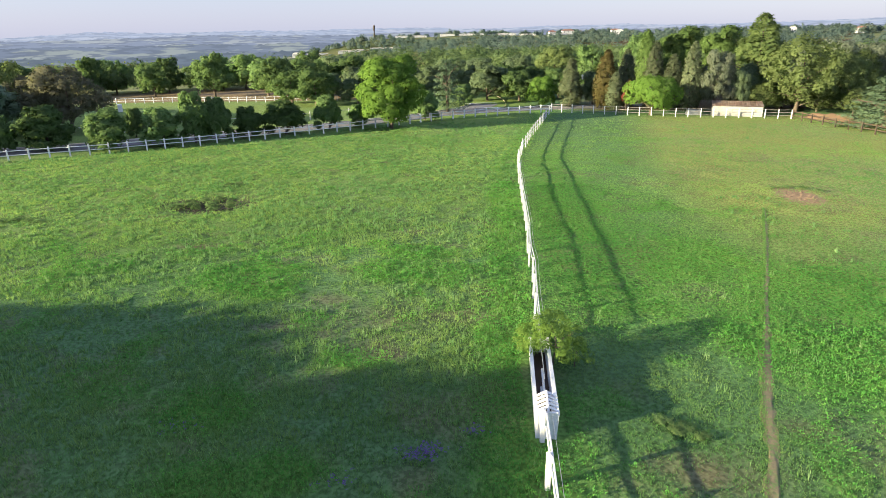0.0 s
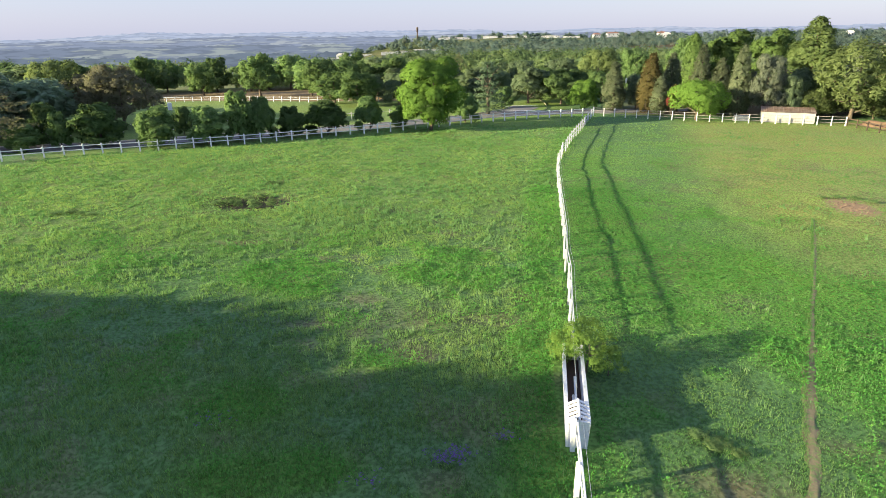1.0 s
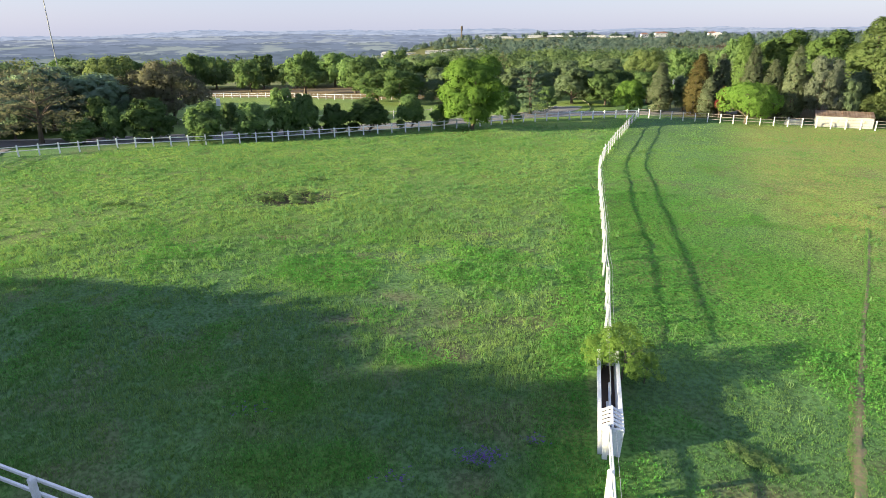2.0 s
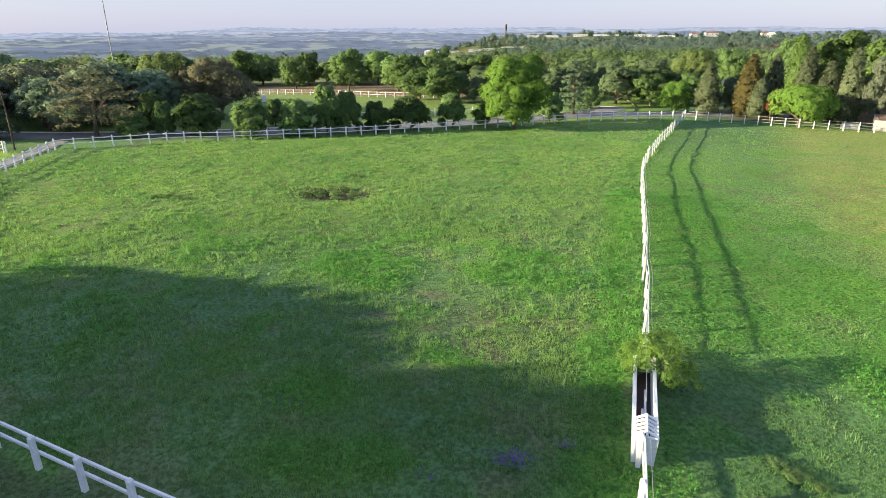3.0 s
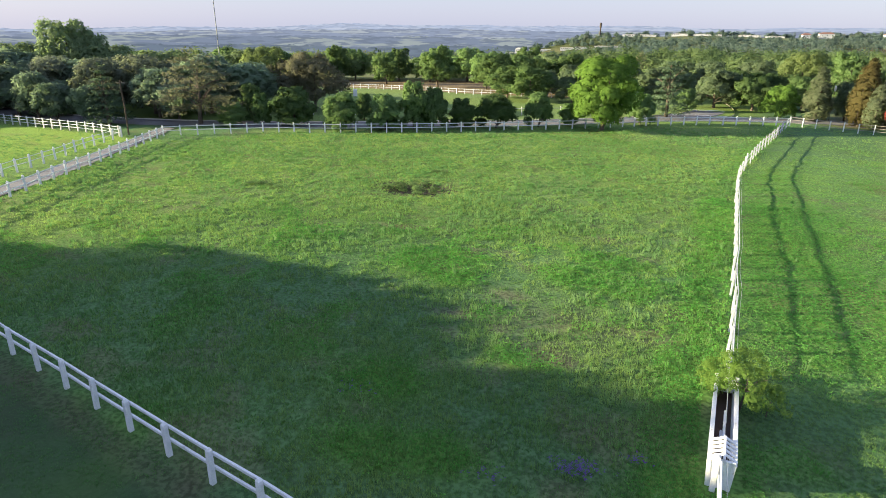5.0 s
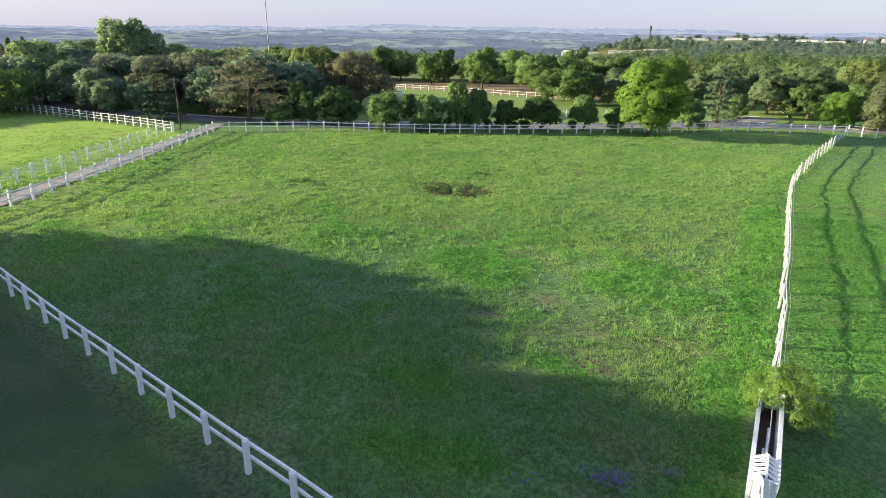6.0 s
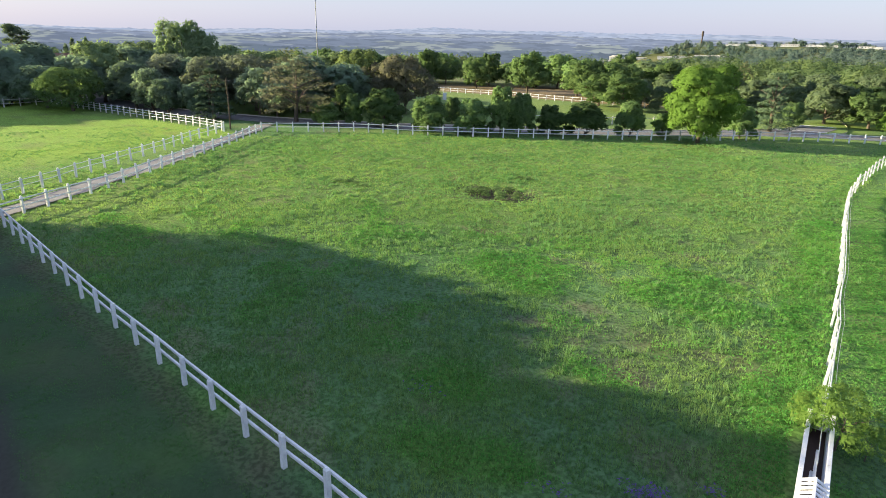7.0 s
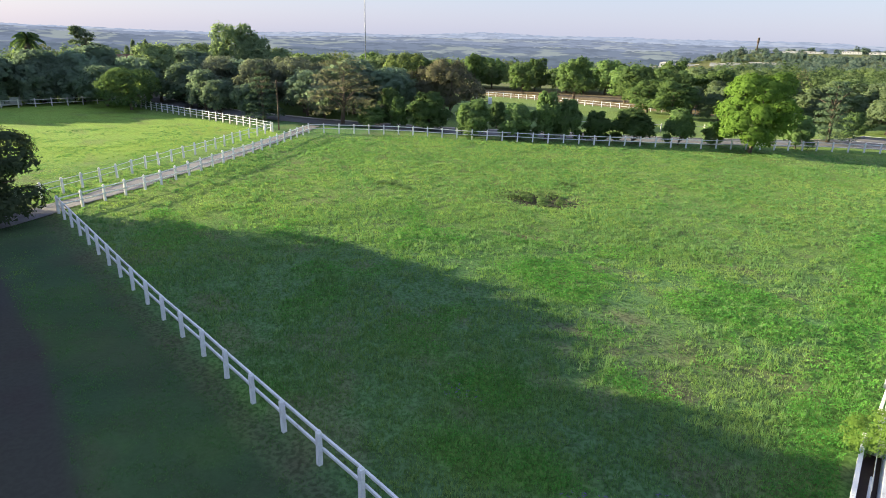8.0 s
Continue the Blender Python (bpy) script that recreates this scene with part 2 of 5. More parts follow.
LEAVES = {
    "fresh": foliage("fresh_green_leaves", (0.085, 0.165, 0.036), (0.17, 0.288, 0.064), 0.38, 0.1),
    "bright": foliage("bright_green_leaves", (0.075, 0.125, 0.042), (0.14, 0.22, 0.072), 0.35, 0.2),
    "green": foliage("green_leaves", (0.090, 0.161, 0.068), (0.183, 0.275, 0.112), 0.45),
    "dark": foliage("dark_green_leaves", (0.100, 0.151, 0.095), (0.185, 0.246, 0.149), 0.5, 0.25),
    # Green leaves again, with a blue haze tint mixed into the colour.
    "mist": foliage("haze_tinted_leaves", (0.128, 0.193, 0.107), (0.232, 0.305, 0.171), 0.5, 0.2),
    "grey": foliage("grey_green_leaves", (0.144, 0.178, 0.142), (0.244, 0.283, 0.220), 0.55, 0.2),
    "brown": foliage("bronze_leaves", (0.122, 0.132, 0.10), (0.19, 0.188, 0.138), 0.55, 0.15),
    "cedar": foliage("dull_brown_green_needles", (0.125, 0.138, 0.108), (0.185, 0.192, 0.148), 0.5, 0.1),
    "deep": foliage("very_dark_evergreen_leaves", (0.045, 0.068, 0.04), (0.085, 0.115, 0.066), 0.4, 0.1),
    "rust": foliage("rust_coloured_needles", (0.076, 0.070, 0.03), (0.135, 0.115, 0.05), 0.2, 0.1),
    "cypress": foliage("grey_green_cypress", (0.092, 0.120, 0.074), (0.175, 0.208, 0.128), 0.35, 0.25),
    "olive": foliage("olive_leaves", (0.112, 0.155, 0.066), (0.185, 0.24, 0.105), 0.5, 0.2),
    "sapling": foliage("yellow_green_leaflets", (0.105, 0.19, 0.045), (0.20, 0.32, 0.08), 0.5, 0.1),
    "blue": foliage("blue_green_needles", (0.06, 0.10, 0.066), (0.115, 0.17, 0.11), 0.25, 0.1),
    "red": foliage("dark_red_leaves", (0.095, 0.026, 0.024), (0.15, 0.045, 0.042), 0.3, 0.1),
    "pale": foliage("pale_yellow_green_leaves", (0.10, 0.155, 0.062), (0.18, 0.24, 0.098), 0.45, 0.1),
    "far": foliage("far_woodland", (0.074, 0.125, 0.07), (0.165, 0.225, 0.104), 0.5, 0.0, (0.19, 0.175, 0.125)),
    # The farthest woods: distance haze is tinted into the leaf colours.
    "farther": foliage("haze_tinted_woodland", (0.084, 0.132, 0.142), (0.135, 0.180, 0.165), 0.55, 0.0, (0.165, 0.175, 0.17)),
    # Dark leaves lightened and greyed to stand in for haze over their shaded sides.
    "dusk": foliage("haze_lightened_evergreen", (0.165, 0.238, 0.193), (0.256, 0.348, 0.262), 0.6, 0.25),
}
GRASS = foliage("meadow_grass", (0.087, 0.214, 0.07), (0.25, 0.37, 0.122), 0.48, 0.0)
CLOVER = foliage("clover_leaves", (0.091, 0.266, 0.06), (0.186, 0.41, 0.094), 0.4, 0.0)
TUFT = foliage("seeding_grass", (0.11, 0.245, 0.09), (0.26, 0.39, 0.18), 0.45, 0.0)
FLOWER = foliage("violet_petals", (0.09, 0.05, 0.2), (0.16, 0.10, 0.32), 0.2, 0.0)


# ---- ground ----
def lush_spots(x, y):
    """0 to 1: rank broad-leaved growth, along the dividing fence and in patches."""
    strip_x = x - np.interp(y, [16, 24, 57, 98], [3.9, 4.2, 5.1, 12.6])
    v = 0.9 * np.exp(-((strip_x + 1.3) / 1.2) ** 2) + 0.7 * np.exp(-((strip_x - 2.4) / 2.6) ** 2) * ramp(y, 22, 28) * ramp(-y, -75, -55)
    v = v + 0.5 * ramp(strip_x, 0.4, 2.0) * ramp(-strip_x, -15, -6) * ramp(y, 20, 26) * ramp(-y, -78, -50) + 0.65 * ramp(strip_x, 8, 13) * ramp(-y, -36, -26) * ramp(y, 10, 16)
    for cx, cy, rx, ry in ((-10.7, 28.6, 2.3, 1.5), (-9.6, 30.2, 2.0, 1.0), (-8.8, 27.0, 1.4, 0.9), (-3.1, 29.9, 1.7, 1.2), (-1.0, 29.4, 1.8, 1.1), (-1.5, 32.7, 1.8, 1.1), (-2.9, 20.3, 1.3, 0.4), (-7.5, 17.2, 1.6, 1.2), (-6.0, 13.6, 1.6, 0.9), (-4.0, 14.3, 1.4, 0.8), (2.6, 22.8, 0.9, 1.0), (14.5, 22.5, 2.5, 3.0), (12.0, 33.0, 3.0, 2.5), (18.0, 27.0, 3.0, 3.0)):
        v = v + 1.5 * np.exp(-((x - cx) / rx) ** 2 - ((y - cy) / ry) ** 2)
    return np.clip(v * (0.55 + 0.9 * fbm(x * 0.8, y * 0.8, 66)) + 0.5 * ramp(fbm(x / 3.0 + 9, y / 3.0, 91, 4), 0.6, 0.74), 0, 1)


def soil_spots(x, y):
    """0 to 1: thin, worn patches where purplish-brown soil shows."""
    v = 0.4 * ramp(fbm(x / 2.4, y / 1.9 + 33, 101, 3), 0.61, 0.72)
    v = v + 0.46 * np.exp(-((x + 2.6) / 4.6) ** 2 - ((y - 24.2) / 3.0) ** 2) * (0.4 + fbm(x, y, 107))
    for cx, cy, rx, ry in ((-15.1, 33.6, 2.2, 0.6), (-9.2, 31.2, 0.8, 0.9), (-2.6, 36.7, 1.6, 0.8), (-3.1, 21.7, 1.3, 0.5), (-1.6, 21.2, 0.8, 0.5), (2.1, 27.4, 0.7, 0.8), (-5.7, 26.2, 1.2, 0.6), (-7.2, 23.4, 1.4, 0.5), (8.8, 14.6, 1.6, 0.9)):
        v = v + 0.62 * np.exp(-((x - cx) / rx) ** 2 - ((y - cy) / ry) ** 2) * (0.5 + fbm(x * 1.6, y * 1.6, 103))
    return np.clip(v, 0, 0.85) * ramp(-y, -75, -60)


def zone_colours(x, y):
    d = np.hypot(x, y)
    col = np.empty((len(x), 3))
    col[:] = (0.09, 0.178, 0.08)
    n = fbm(x / 14, y / 14, 11)
    col = col * (0.8 + 0.4 * n)[:, None]

    def put(mask, c):
        m = np.clip(mask, 0, 1)[:, None]
        col[:] = col * (1 - m) + np.array(c) * m

    put(ramp(-x, 48, 62) * ramp(-y, -51, -49) * 0.8, (0.25, 0.40, 0.075))
    strip_x = x - np.interp(y, [16, 24, 57, 98], [3.9, 4.2, 5.1, 12.6])
    put(ramp(strip_x, 9, 16) * ramp(-y, -95, -88) * 0.75 * ramp(y, 20, 45), (0.25, 0.285, 0.10))
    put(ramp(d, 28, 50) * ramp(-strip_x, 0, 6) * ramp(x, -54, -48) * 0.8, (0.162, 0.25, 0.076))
    put(lush_spots(x, y) * (d < 100) * 0.7, (0.14, 0.29, 0.05))
    put(soil_spots(x, y) * (d < 100) * 0.95, (0.138, 0.126, 0.09))
    # mown lawn beyond the road, with stripes of growth
    off_road = ramp((y - 62) - (x + 52) * 0.6, 3, 6)
    lawn = off_road * ramp(x, -92, -80) * ramp(-x, -6, 0)
    put(lawn, (0.165, 0.25, 0.085))
    behind = y - np.interp(x, [-77, -62, -47, -38.8, -23.8, -8.5], [125.2, 124.6, 119.8, 118, 117.4, 121.4])
    put(ramp(behind, 1.5, 4.0) * ramp(-x, 12, 24), (0.22, 0.175, 0.118))
    put(ramp(d, 184, 194), (0.06, 0.085, 0.035))
    put(ramp(np.degrees(np.arctan2(x, y)), 8, 12) * ramp(y, 97, 101), (0.125, 0.10, 0.062))
    fields = fbm(x / 160, y / 110, 31, 2)
    put(ramp(d, 350, 420) * ramp(fields, 0.58, 0.62), (0.14, 0.17, 0.085))
    put(ramp(d, 350, 420) * ramp(-fields, -0.36, -0.32), (0.10, 0.13, 0.07))
    az = np.degrees(np.arctan2(x, y))
    put(ramp(d, 1010, 1025) * ramp(-d, -1060, -1045) * ramp(az, -10, -9) * ramp(-az, 4, 5), (0.20, 0.24, 0.13))
    wall = np.interp(az, [-16.8, -14.5, -12.2, -7.8], [1056, 1024, 984, 924])
    put(ramp(d - wall, -44, -32) * ramp(wall - d, -12, -4) * ramp(az, -18, -17) * ramp(-az, 6.5, 7.5), (0.115, 0.125, 0.07))
    # near verge outside the paddock: thin turf and bare soil, with shade painted in
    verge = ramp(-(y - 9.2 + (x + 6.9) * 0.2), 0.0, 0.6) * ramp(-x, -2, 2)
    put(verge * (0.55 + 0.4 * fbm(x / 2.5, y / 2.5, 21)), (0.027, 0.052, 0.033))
    # The lane goes on here, its grey darkened by the same painted shade.
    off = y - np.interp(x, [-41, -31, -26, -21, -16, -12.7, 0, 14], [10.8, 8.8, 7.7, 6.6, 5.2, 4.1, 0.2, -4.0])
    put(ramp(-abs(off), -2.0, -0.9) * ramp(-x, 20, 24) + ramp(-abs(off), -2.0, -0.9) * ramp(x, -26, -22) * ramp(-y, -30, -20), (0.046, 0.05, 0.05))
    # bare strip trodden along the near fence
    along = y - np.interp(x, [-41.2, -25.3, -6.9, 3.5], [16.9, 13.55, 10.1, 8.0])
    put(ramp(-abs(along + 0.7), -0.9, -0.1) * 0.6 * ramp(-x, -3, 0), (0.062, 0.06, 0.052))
    return col


def build_ground():
    rings = np.concatenate([np.append(0.004, np.arange(0.8, 9, 0.9)), np.arange(9, 60, 0.5), np.arange(60, 150, 1.8), np.geomspace(150, 4900, 60)])
    ang = np.radians(np.concatenate([np.arange(-82, 46, 0.4), np.arange(46, 278, 2.5)]))
    count = len(ang)
    r, a = np.meshgrid(rings, ang, indexing="ij")
    x, y = (r * np.sin(a)).ravel(), (r * np.cos(a)).ravel()
    z = turf_z(x, y)
    idx = np.arange(len(rings) * count).reshape(len(rings), count)
    f = np.stack([idx[:-1], np.roll(idx, -1, 1)[:-1], np.roll(idx, -1, 1)[1:], idx[1:]], -1).reshape(-1, 4)[:, ::-1]
    me = mesh_from("ground", np.stack([x, y, z], -1), f, GROUND)
    col = me.color_attributes.new("cover", "FLOAT_COLOR", "POINT")
    rgba = np.ones((len(x), 4), np.float32)
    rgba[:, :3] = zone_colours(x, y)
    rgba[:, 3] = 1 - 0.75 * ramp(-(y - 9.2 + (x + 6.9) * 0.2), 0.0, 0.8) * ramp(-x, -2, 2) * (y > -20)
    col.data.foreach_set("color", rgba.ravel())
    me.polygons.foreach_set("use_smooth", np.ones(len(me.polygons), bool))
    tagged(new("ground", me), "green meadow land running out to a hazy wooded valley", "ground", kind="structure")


build_ground()


def smooth_line(points, step):
    """Points every step metres along a smooth line through points."""
    p = np.array(points, float)
    s = np.append(0, np.cumsum(np.hypot(*np.diff(p, axis=0).T)))
    u = np.arange(0, s[-1], step)
    fine = np.stack([np.interp(u, s, p[:, 0]), np.interp(u, s, p[:, 1])], -1)
    for _ in range(int(6 / step) if step < 2 else 3):
        fine[1:-1] = (fine[:-2] + fine[1:-1] * 2 + fine[2:]) / 4
    return fine


def strip(name, points, width, material, label, category, lift, ragged=0.0, seed=1, step=0.7):
    c = smooth_line(points, step)
    t = np.gradient(c, axis=0)
    t /= np.linalg.norm(t, axis=1)[:, None]
    nrm = np.stack([-t[:, 1], t[:, 0]], -1)
    cols = 5
    rows = []
    for k in range(cols):
        w = (k / (cols - 1) - 0.5) * width
        edge = ragged * (value_noise(np.arange(len(c)) * 0.31, np.full(len(c), k * 7.0), seed) - 0.5) * (1 if k in (0, cols - 1) else 0)
        p = c + nrm * (w + edge)[:, None] if ragged else c + nrm * w
        crown = lift - 0.04 * abs(2 * k / (cols - 1) - 1) ** 2 * (1 if not ragged else 0.3)
        rows.append(np.column_stack([p, ground_z(p[:, 0], p[:, 1]) + crown]))
    v = np.stack(rows, 1)
    n = len(c)
    idx = np.arange(n * cols).reshape(n, cols)
    f = np.stack([idx[:-1, :-1], idx[1:, :-1], idx[1:, 1:], idx[:-1, 1:]], -1).reshape(-1, 4)[:, ::-1]
    ob = tagged(new(name, mesh_from(name, v.reshape(-1, 3), f, material)), label, category, kind="structure")
    return ob, c, nrm


ROAD = [(-140, 62), (-100, 58), (-78, 57), (-64, 60), (-55.2, 63.4), (-50, 65.4), (-43.6, 68.7), (-36, 73.6), (-20, 83), (-9, 91.5), (-2.5, 99), (1.2, 105), (2.4, 110)]
ROAD_SPUR = [(-4, 96.5), (3, 99.8), (10, 102), (20, 104.5), (34, 108)]
LANE_LINE = [(-60.6, 56.8), (-57.5, 51.1), (-54.4, 45.0), (-51.0, 37.6), (-48.3, 31.8), (-46.8, 27.6), (-44.9, 23.3), (-42.9, 18.4), (-42.2, 15.5), (-40.5, 11.0)]
strip("road", ROAD, 4.5, TAR, "smooth grey asphalt road curving behind the paddock", "road", 0.05)
strip("road", ROAD_SPUR, 4.6, TAR, "short asphalt branch road beside the paddock corner", "road", 0.042)
strip("lane", LANE_LINE, 2.2, LANE, "narrow pale grey lane between white fences", "lane", 0.045, 0.5, 4)


def footpath():
    """A trodden rut: a ragged band of soil that widens towards the trough."""
    c = smooth_line(FOOTPATH, 0.2)
    t = np.gradient(c, axis=0)
    t /= np.linalg.norm(t, axis=1)[:, None]
    nrm = np.stack([-t[:, 1], t[:, 0]], -1)
    half = np.interp(c[:, 1], [5, 18, 30, 44], [0.27, 0.19, 0.11, 0.06])
    n, cols = len(c), 7
    rows = []
    for k in range(cols):
        u = 2 * k / (cols - 1) - 1
        edge = abs(u) * (value_noise(np.arange(n) * 0.37, np.full(n, k * 7.0), 9) + value_noise(np.arange(n) * 0.09, np.full(n, k * 5.0), 19) - 1.0) * 0.9
        p = c + nrm * (half * u * (1 + edge))[:, None]
        rows.append(np.column_stack([p, turf_z(p[:, 0], p[:, 1]) + 0.022 - 0.018 * abs(u) ** 3]))
    idx = np.arange(n * cols).reshape(n, cols)
    f = np.stack([idx[:-1, :-1], idx[1:, :-1], idx[1:, 1:], idx[:-1, 1:]], -1).reshape(-1, 4)[:, ::-1]
    tagged(new("footpath", mesh_from("footpath", np.stack(rows, 1).reshape(-1, 3), f, SOIL)), "narrow trodden soil path through the grass", "footpath", kind="structure")


footpath()


def kerb(points, side, width, label):
    c = smooth_line(points, 0.7)
    t = np.gradient(c, axis=0)
    t /= np.linalg.norm(t, axis=1)[:, None]
    nrm = np.stack([-t[:, 1], t[:, 0]], -1)
    p0, p1 = c + nrm * side * (width / 2), c + nrm * side * (width / 2 + 0.22)
    z = ground_z(p0[:, 0], p0[:, 1])
    v = np.stack([np.column_stack([p0, z - 0.05]), np.column_stack([p0, z + 0.13]), np.column_stack([p1, z + 0.13]), np.column_stack([p1, z - 0.05])], 1)
    idx = np.arange(len(c) * 4).reshape(-1, 4)
    f = np.concatenate([np.stack([idx[:-1, k], idx[:-1, k + 1], idx[1:, k + 1], idx[1:, k]], -1) for k in range(3)])
    tagged(new("kerb", mesh_from("kerb", v.reshape(-1, 3), f, KERB)), label, "kerb", kind="structure")


strip("road_marking", [(-3.4, 102.0), (-0.5, 103.0), (2.4, 103.4), (5.0, 103.2)], 0.16, PAINT, "white painted line across the road bend", "road marking", 0.065)
strip("road_marking", [(-2.0, 109.0), (1.0, 111.0), (4.4, 110.5)], 0.16, PAINT, "white painted line across the road", "road marking", 0.065)
kerb(ROAD, 1, 4.5, "pale concrete kerb along the far side of the road")
kerb([(4.4, 101.5), (5.6, 104.5), (5.9, 109), (5.6, 116), (3.6, 130)], 0.0, 0.0, "pale concrete kerb curving round the road corner")


# ---- fences ----
def post_mesh(name, width, height, material, cap=True):
    bm = bmesh.new()
    h = width / 2
    add_box(bm, -h, -h, -0.3, h, h, height, 0.015)
    if cap:
        bmesh.ops.create_cone(bm, cap_ends=True, segments=10, radius1=h * 1.18, radius2=h * 0.55, depth=0.07, matrix=Matrix.Translation((0, 0, height + 0.03)))
    return bm_mesh(name, bm, material)


def rail_mesh(name, height, depth, material):
    bm = bmesh.new()
    add_box(bm, 0, -depth / 2, -height / 2, 1, depth / 2, height / 2, min(height, depth) * 0.3)
    return bm_mesh(name, bm, material)


POST_NEAR = post_mesh("post", 0.15, 1.09, PAINT)
POST, POST_CREAM = post_mesh("post", 0.15, 1.15, PAINT), post_mesh("post", 0.13, 1.2, CREAM)
POST_SLIM, POST_DARK = post_mesh("post", 0.12, 1.22, RAIL_PAINT, False), post_mesh("post", 0.13, 1.15, DARK_WOOD, False)
RAIL, RAIL_CREAM = rail_mesh("rail", 0.085, 0.05, RAIL_PAINT), rail_mesh("rail", 0.07, 0.04, CREAM)
OLD_PAINT = surface("weathered_white_paint", (0.46, 0.50, 0.58), (0.36, 0.385, 0.44), (0.24, 0.23, 0.22), 2.2, 26, 0.65, 0.3, 0.004, dirt_at=(0.55, 0.75))
POST_LEAN = post_mesh("post", 0.105, 1.28, OLD_PAINT, False)
RAIL_LEAN = rail_mesh("rail", 0.075, 0.04, OLD_PAINT)
GREY_RAIL = surface("bare_grey_rail_wood", (0.27, 0.26, 0.26), (0.2, 0.19, 0.185), (0.36, 0.36, 0.36), 1.1, 20, 0.8, 0.3, 0.005)
RAIL_GREY = rail_mesh("rail", 0.05, 0.035, GREY_RAIL)
RAIL_WIDE = rail_mesh("rail", 0.105, 0.075, RAIL_PAINT)
# White paint for sunlit fences, tinted blue to offset the warm sunlight.
COOL_PAINT = surface("cool_white_paint", (0.60, 0.67, 0.80), (0.52, 0.58, 0.70), (0.4, 0.41, 0.43), 0.9, 22, 0.6, 0.2, 0.004, dirt_at=(0.62, 0.8))
RAIL_FINE = rail_mesh("rail", 0.055, 0.035, COOL_PAINT)
POST_THIN = post_mesh("post", 0.09, 1.12, COOL_PAINT, False)
RAIL_SLIM = rail_mesh("rail", 0.05, 0.04, COOL_PAINT)
RAIL_DARK = rail_mesh("rail", 0.11, 0.06, DARK_WOOD)
WIRE = rail_mesh("wire", 0.012, 0.012, STEEL)


def fence(label, line, spacing, post, rail, heights, side=0.1, loose=0.02, seed=0, exact=False, wire=0.0, top_rail=None, sway=0.0):
    """A fence with a post every spacing metres and a rail for each span and height."""
    rng = random.Random(seed)
    top = tagged(new("fence"), label, "fence", "paddock fences")
    p = np.array(line, float)
    s = np.append(0, np.cumsum(np.hypot(*np.diff(p, axis=0).T)))
    n = max(1, round(s[-1] / spacing))
    u = np.linspace(0, s[-1], n + 1)
    if exact:
        u = np.append(np.arange(0, s[-1] - spacing * 0.4, spacing), s[-1])
        n = len(u) - 1
    pts = np.stack([np.interp(u, s, p[:, 0]), np.interp(u, s, p[:, 1])], -1)
    if sway:
        pts[1:-1] += np.array([[rng.uniform(-sway, sway), rng.uniform(-sway, sway)] for _ in range(n - 1)])
    z = ground_z(pts[:, 0], pts[:, 1])
    top.location = (pts[0, 0], pts[0, 1], z[0])
    base = Vector(top.location)
    tops = []
    for i in range(n + 1):
        j = min(i, n - 1)
        ang = math.atan2(*(pts[j + 1] - pts[j])[::-1])
        ob = part("post", post, None, top)
        lean = [math.degrees(rng.uniform(-loose, loose)) for _ in range(2)]
        ob.matrix_basis = Matrix.Translation(Vector((pts[i, 0], pts[i, 1], z[i] + rng.uniform(-loose, loose))) - base) @ pose(0, 0, 0, lean[0], lean[1], math.degrees(ang))
        nrm = Vector((-math.sin(ang), math.cos(ang), 0))
        tops.append((Vector((pts[i, 0], pts[i, 1], z[i])) - base, nrm))
    lift = [rng.uniform(-loose, loose) for _ in tops]
    for i, ((a, na), (b, nb)) in enumerate(zip(tops, tops[1:])):
        for h in heights:
            p0 = a + na * side + Vector((0, 0, h + lift[i] + rng.uniform(-0.3, 0.3) * loose))
            p1 = b + nb * side + Vector((0, 0, h + lift[i + 1] + rng.uniform(-0.3, 0.3) * loose))
            way = p1 - p0
            ob = part("rail", rail, None, top)
            ob.matrix_basis = Matrix.Translation(p0) @ way.to_track_quat("X", "Z").to_matrix().to_4x4() @ Matrix.Diagonal((way.length - 0.006, 1, 1, 1))
        if top_rail:
            p0, p1 = a + na * side + Vector((0, 0, 1.14)), b + na * side + Vector((0, 0, 1.14))
            way = p1 - p0
            ob = part("rail", top_rail, None, top, "thin grey top rail")
            ob.matrix_basis = Matrix.Translation(p0) @ way.to_track_quat("X", "Z").to_matrix().to_4x4() @ Matrix.Diagonal((way.length - 0.006, 1, 1, 1))
        if wire:
            p0, p1 = a + na * side * 2.2 + Vector((0, 0, wire)), b + na * side * 2.2 + Vector((0, 0, wire))
            way = p1 - p0
            ob = part("wire", WIRE, None, top)
            ob.matrix_basis = Matrix.Translation(p0) @ way.to_track_quat("X", "Z").to_matrix().to_4x4() @ Matrix.Diagonal((way.length, 1, 1, 1))
    return top


MID_NEAR = [(3.58, 8.0), (3.7, 13.6), (3.74, 15.98)]
MID_FAR = [(4.1, 22.3), (4.2, 24.2), (4.4, 28.6), (4.5, 33.7), (4.67, 39.3), (4.82, 46.9), (5.1, 56.5), (5.96, 63.5), (7.5, 72.4), (9.3, 81.4), (10.9, 89.7), (12.6, 97.6)]
FAR_LINE = [(-56.3, 52.4), (-51.4, 56.8), (-47.0, 60.0), (-42.2, 62.2), (-37.6, 64.6), (-32.9, 67.4), (-28.3, 70.2), (-23.3, 73.8), (-18, 77.4), (-11, 82.9), (-4.6, 88.8), (1.8, 92.6), (12.6, 97.6)]
RIGHT_LINE = [(12.6, 97.6), (18.9, 94.4), (26.2, 91.8), (34.0, 89.7), (41.3, 88.4), (44.5, 87.8)]
DARK_LINE = [(44.6, 87.6), (45.2, 83), (46.6, 78), (47.8, 72.5), (49, 66)]
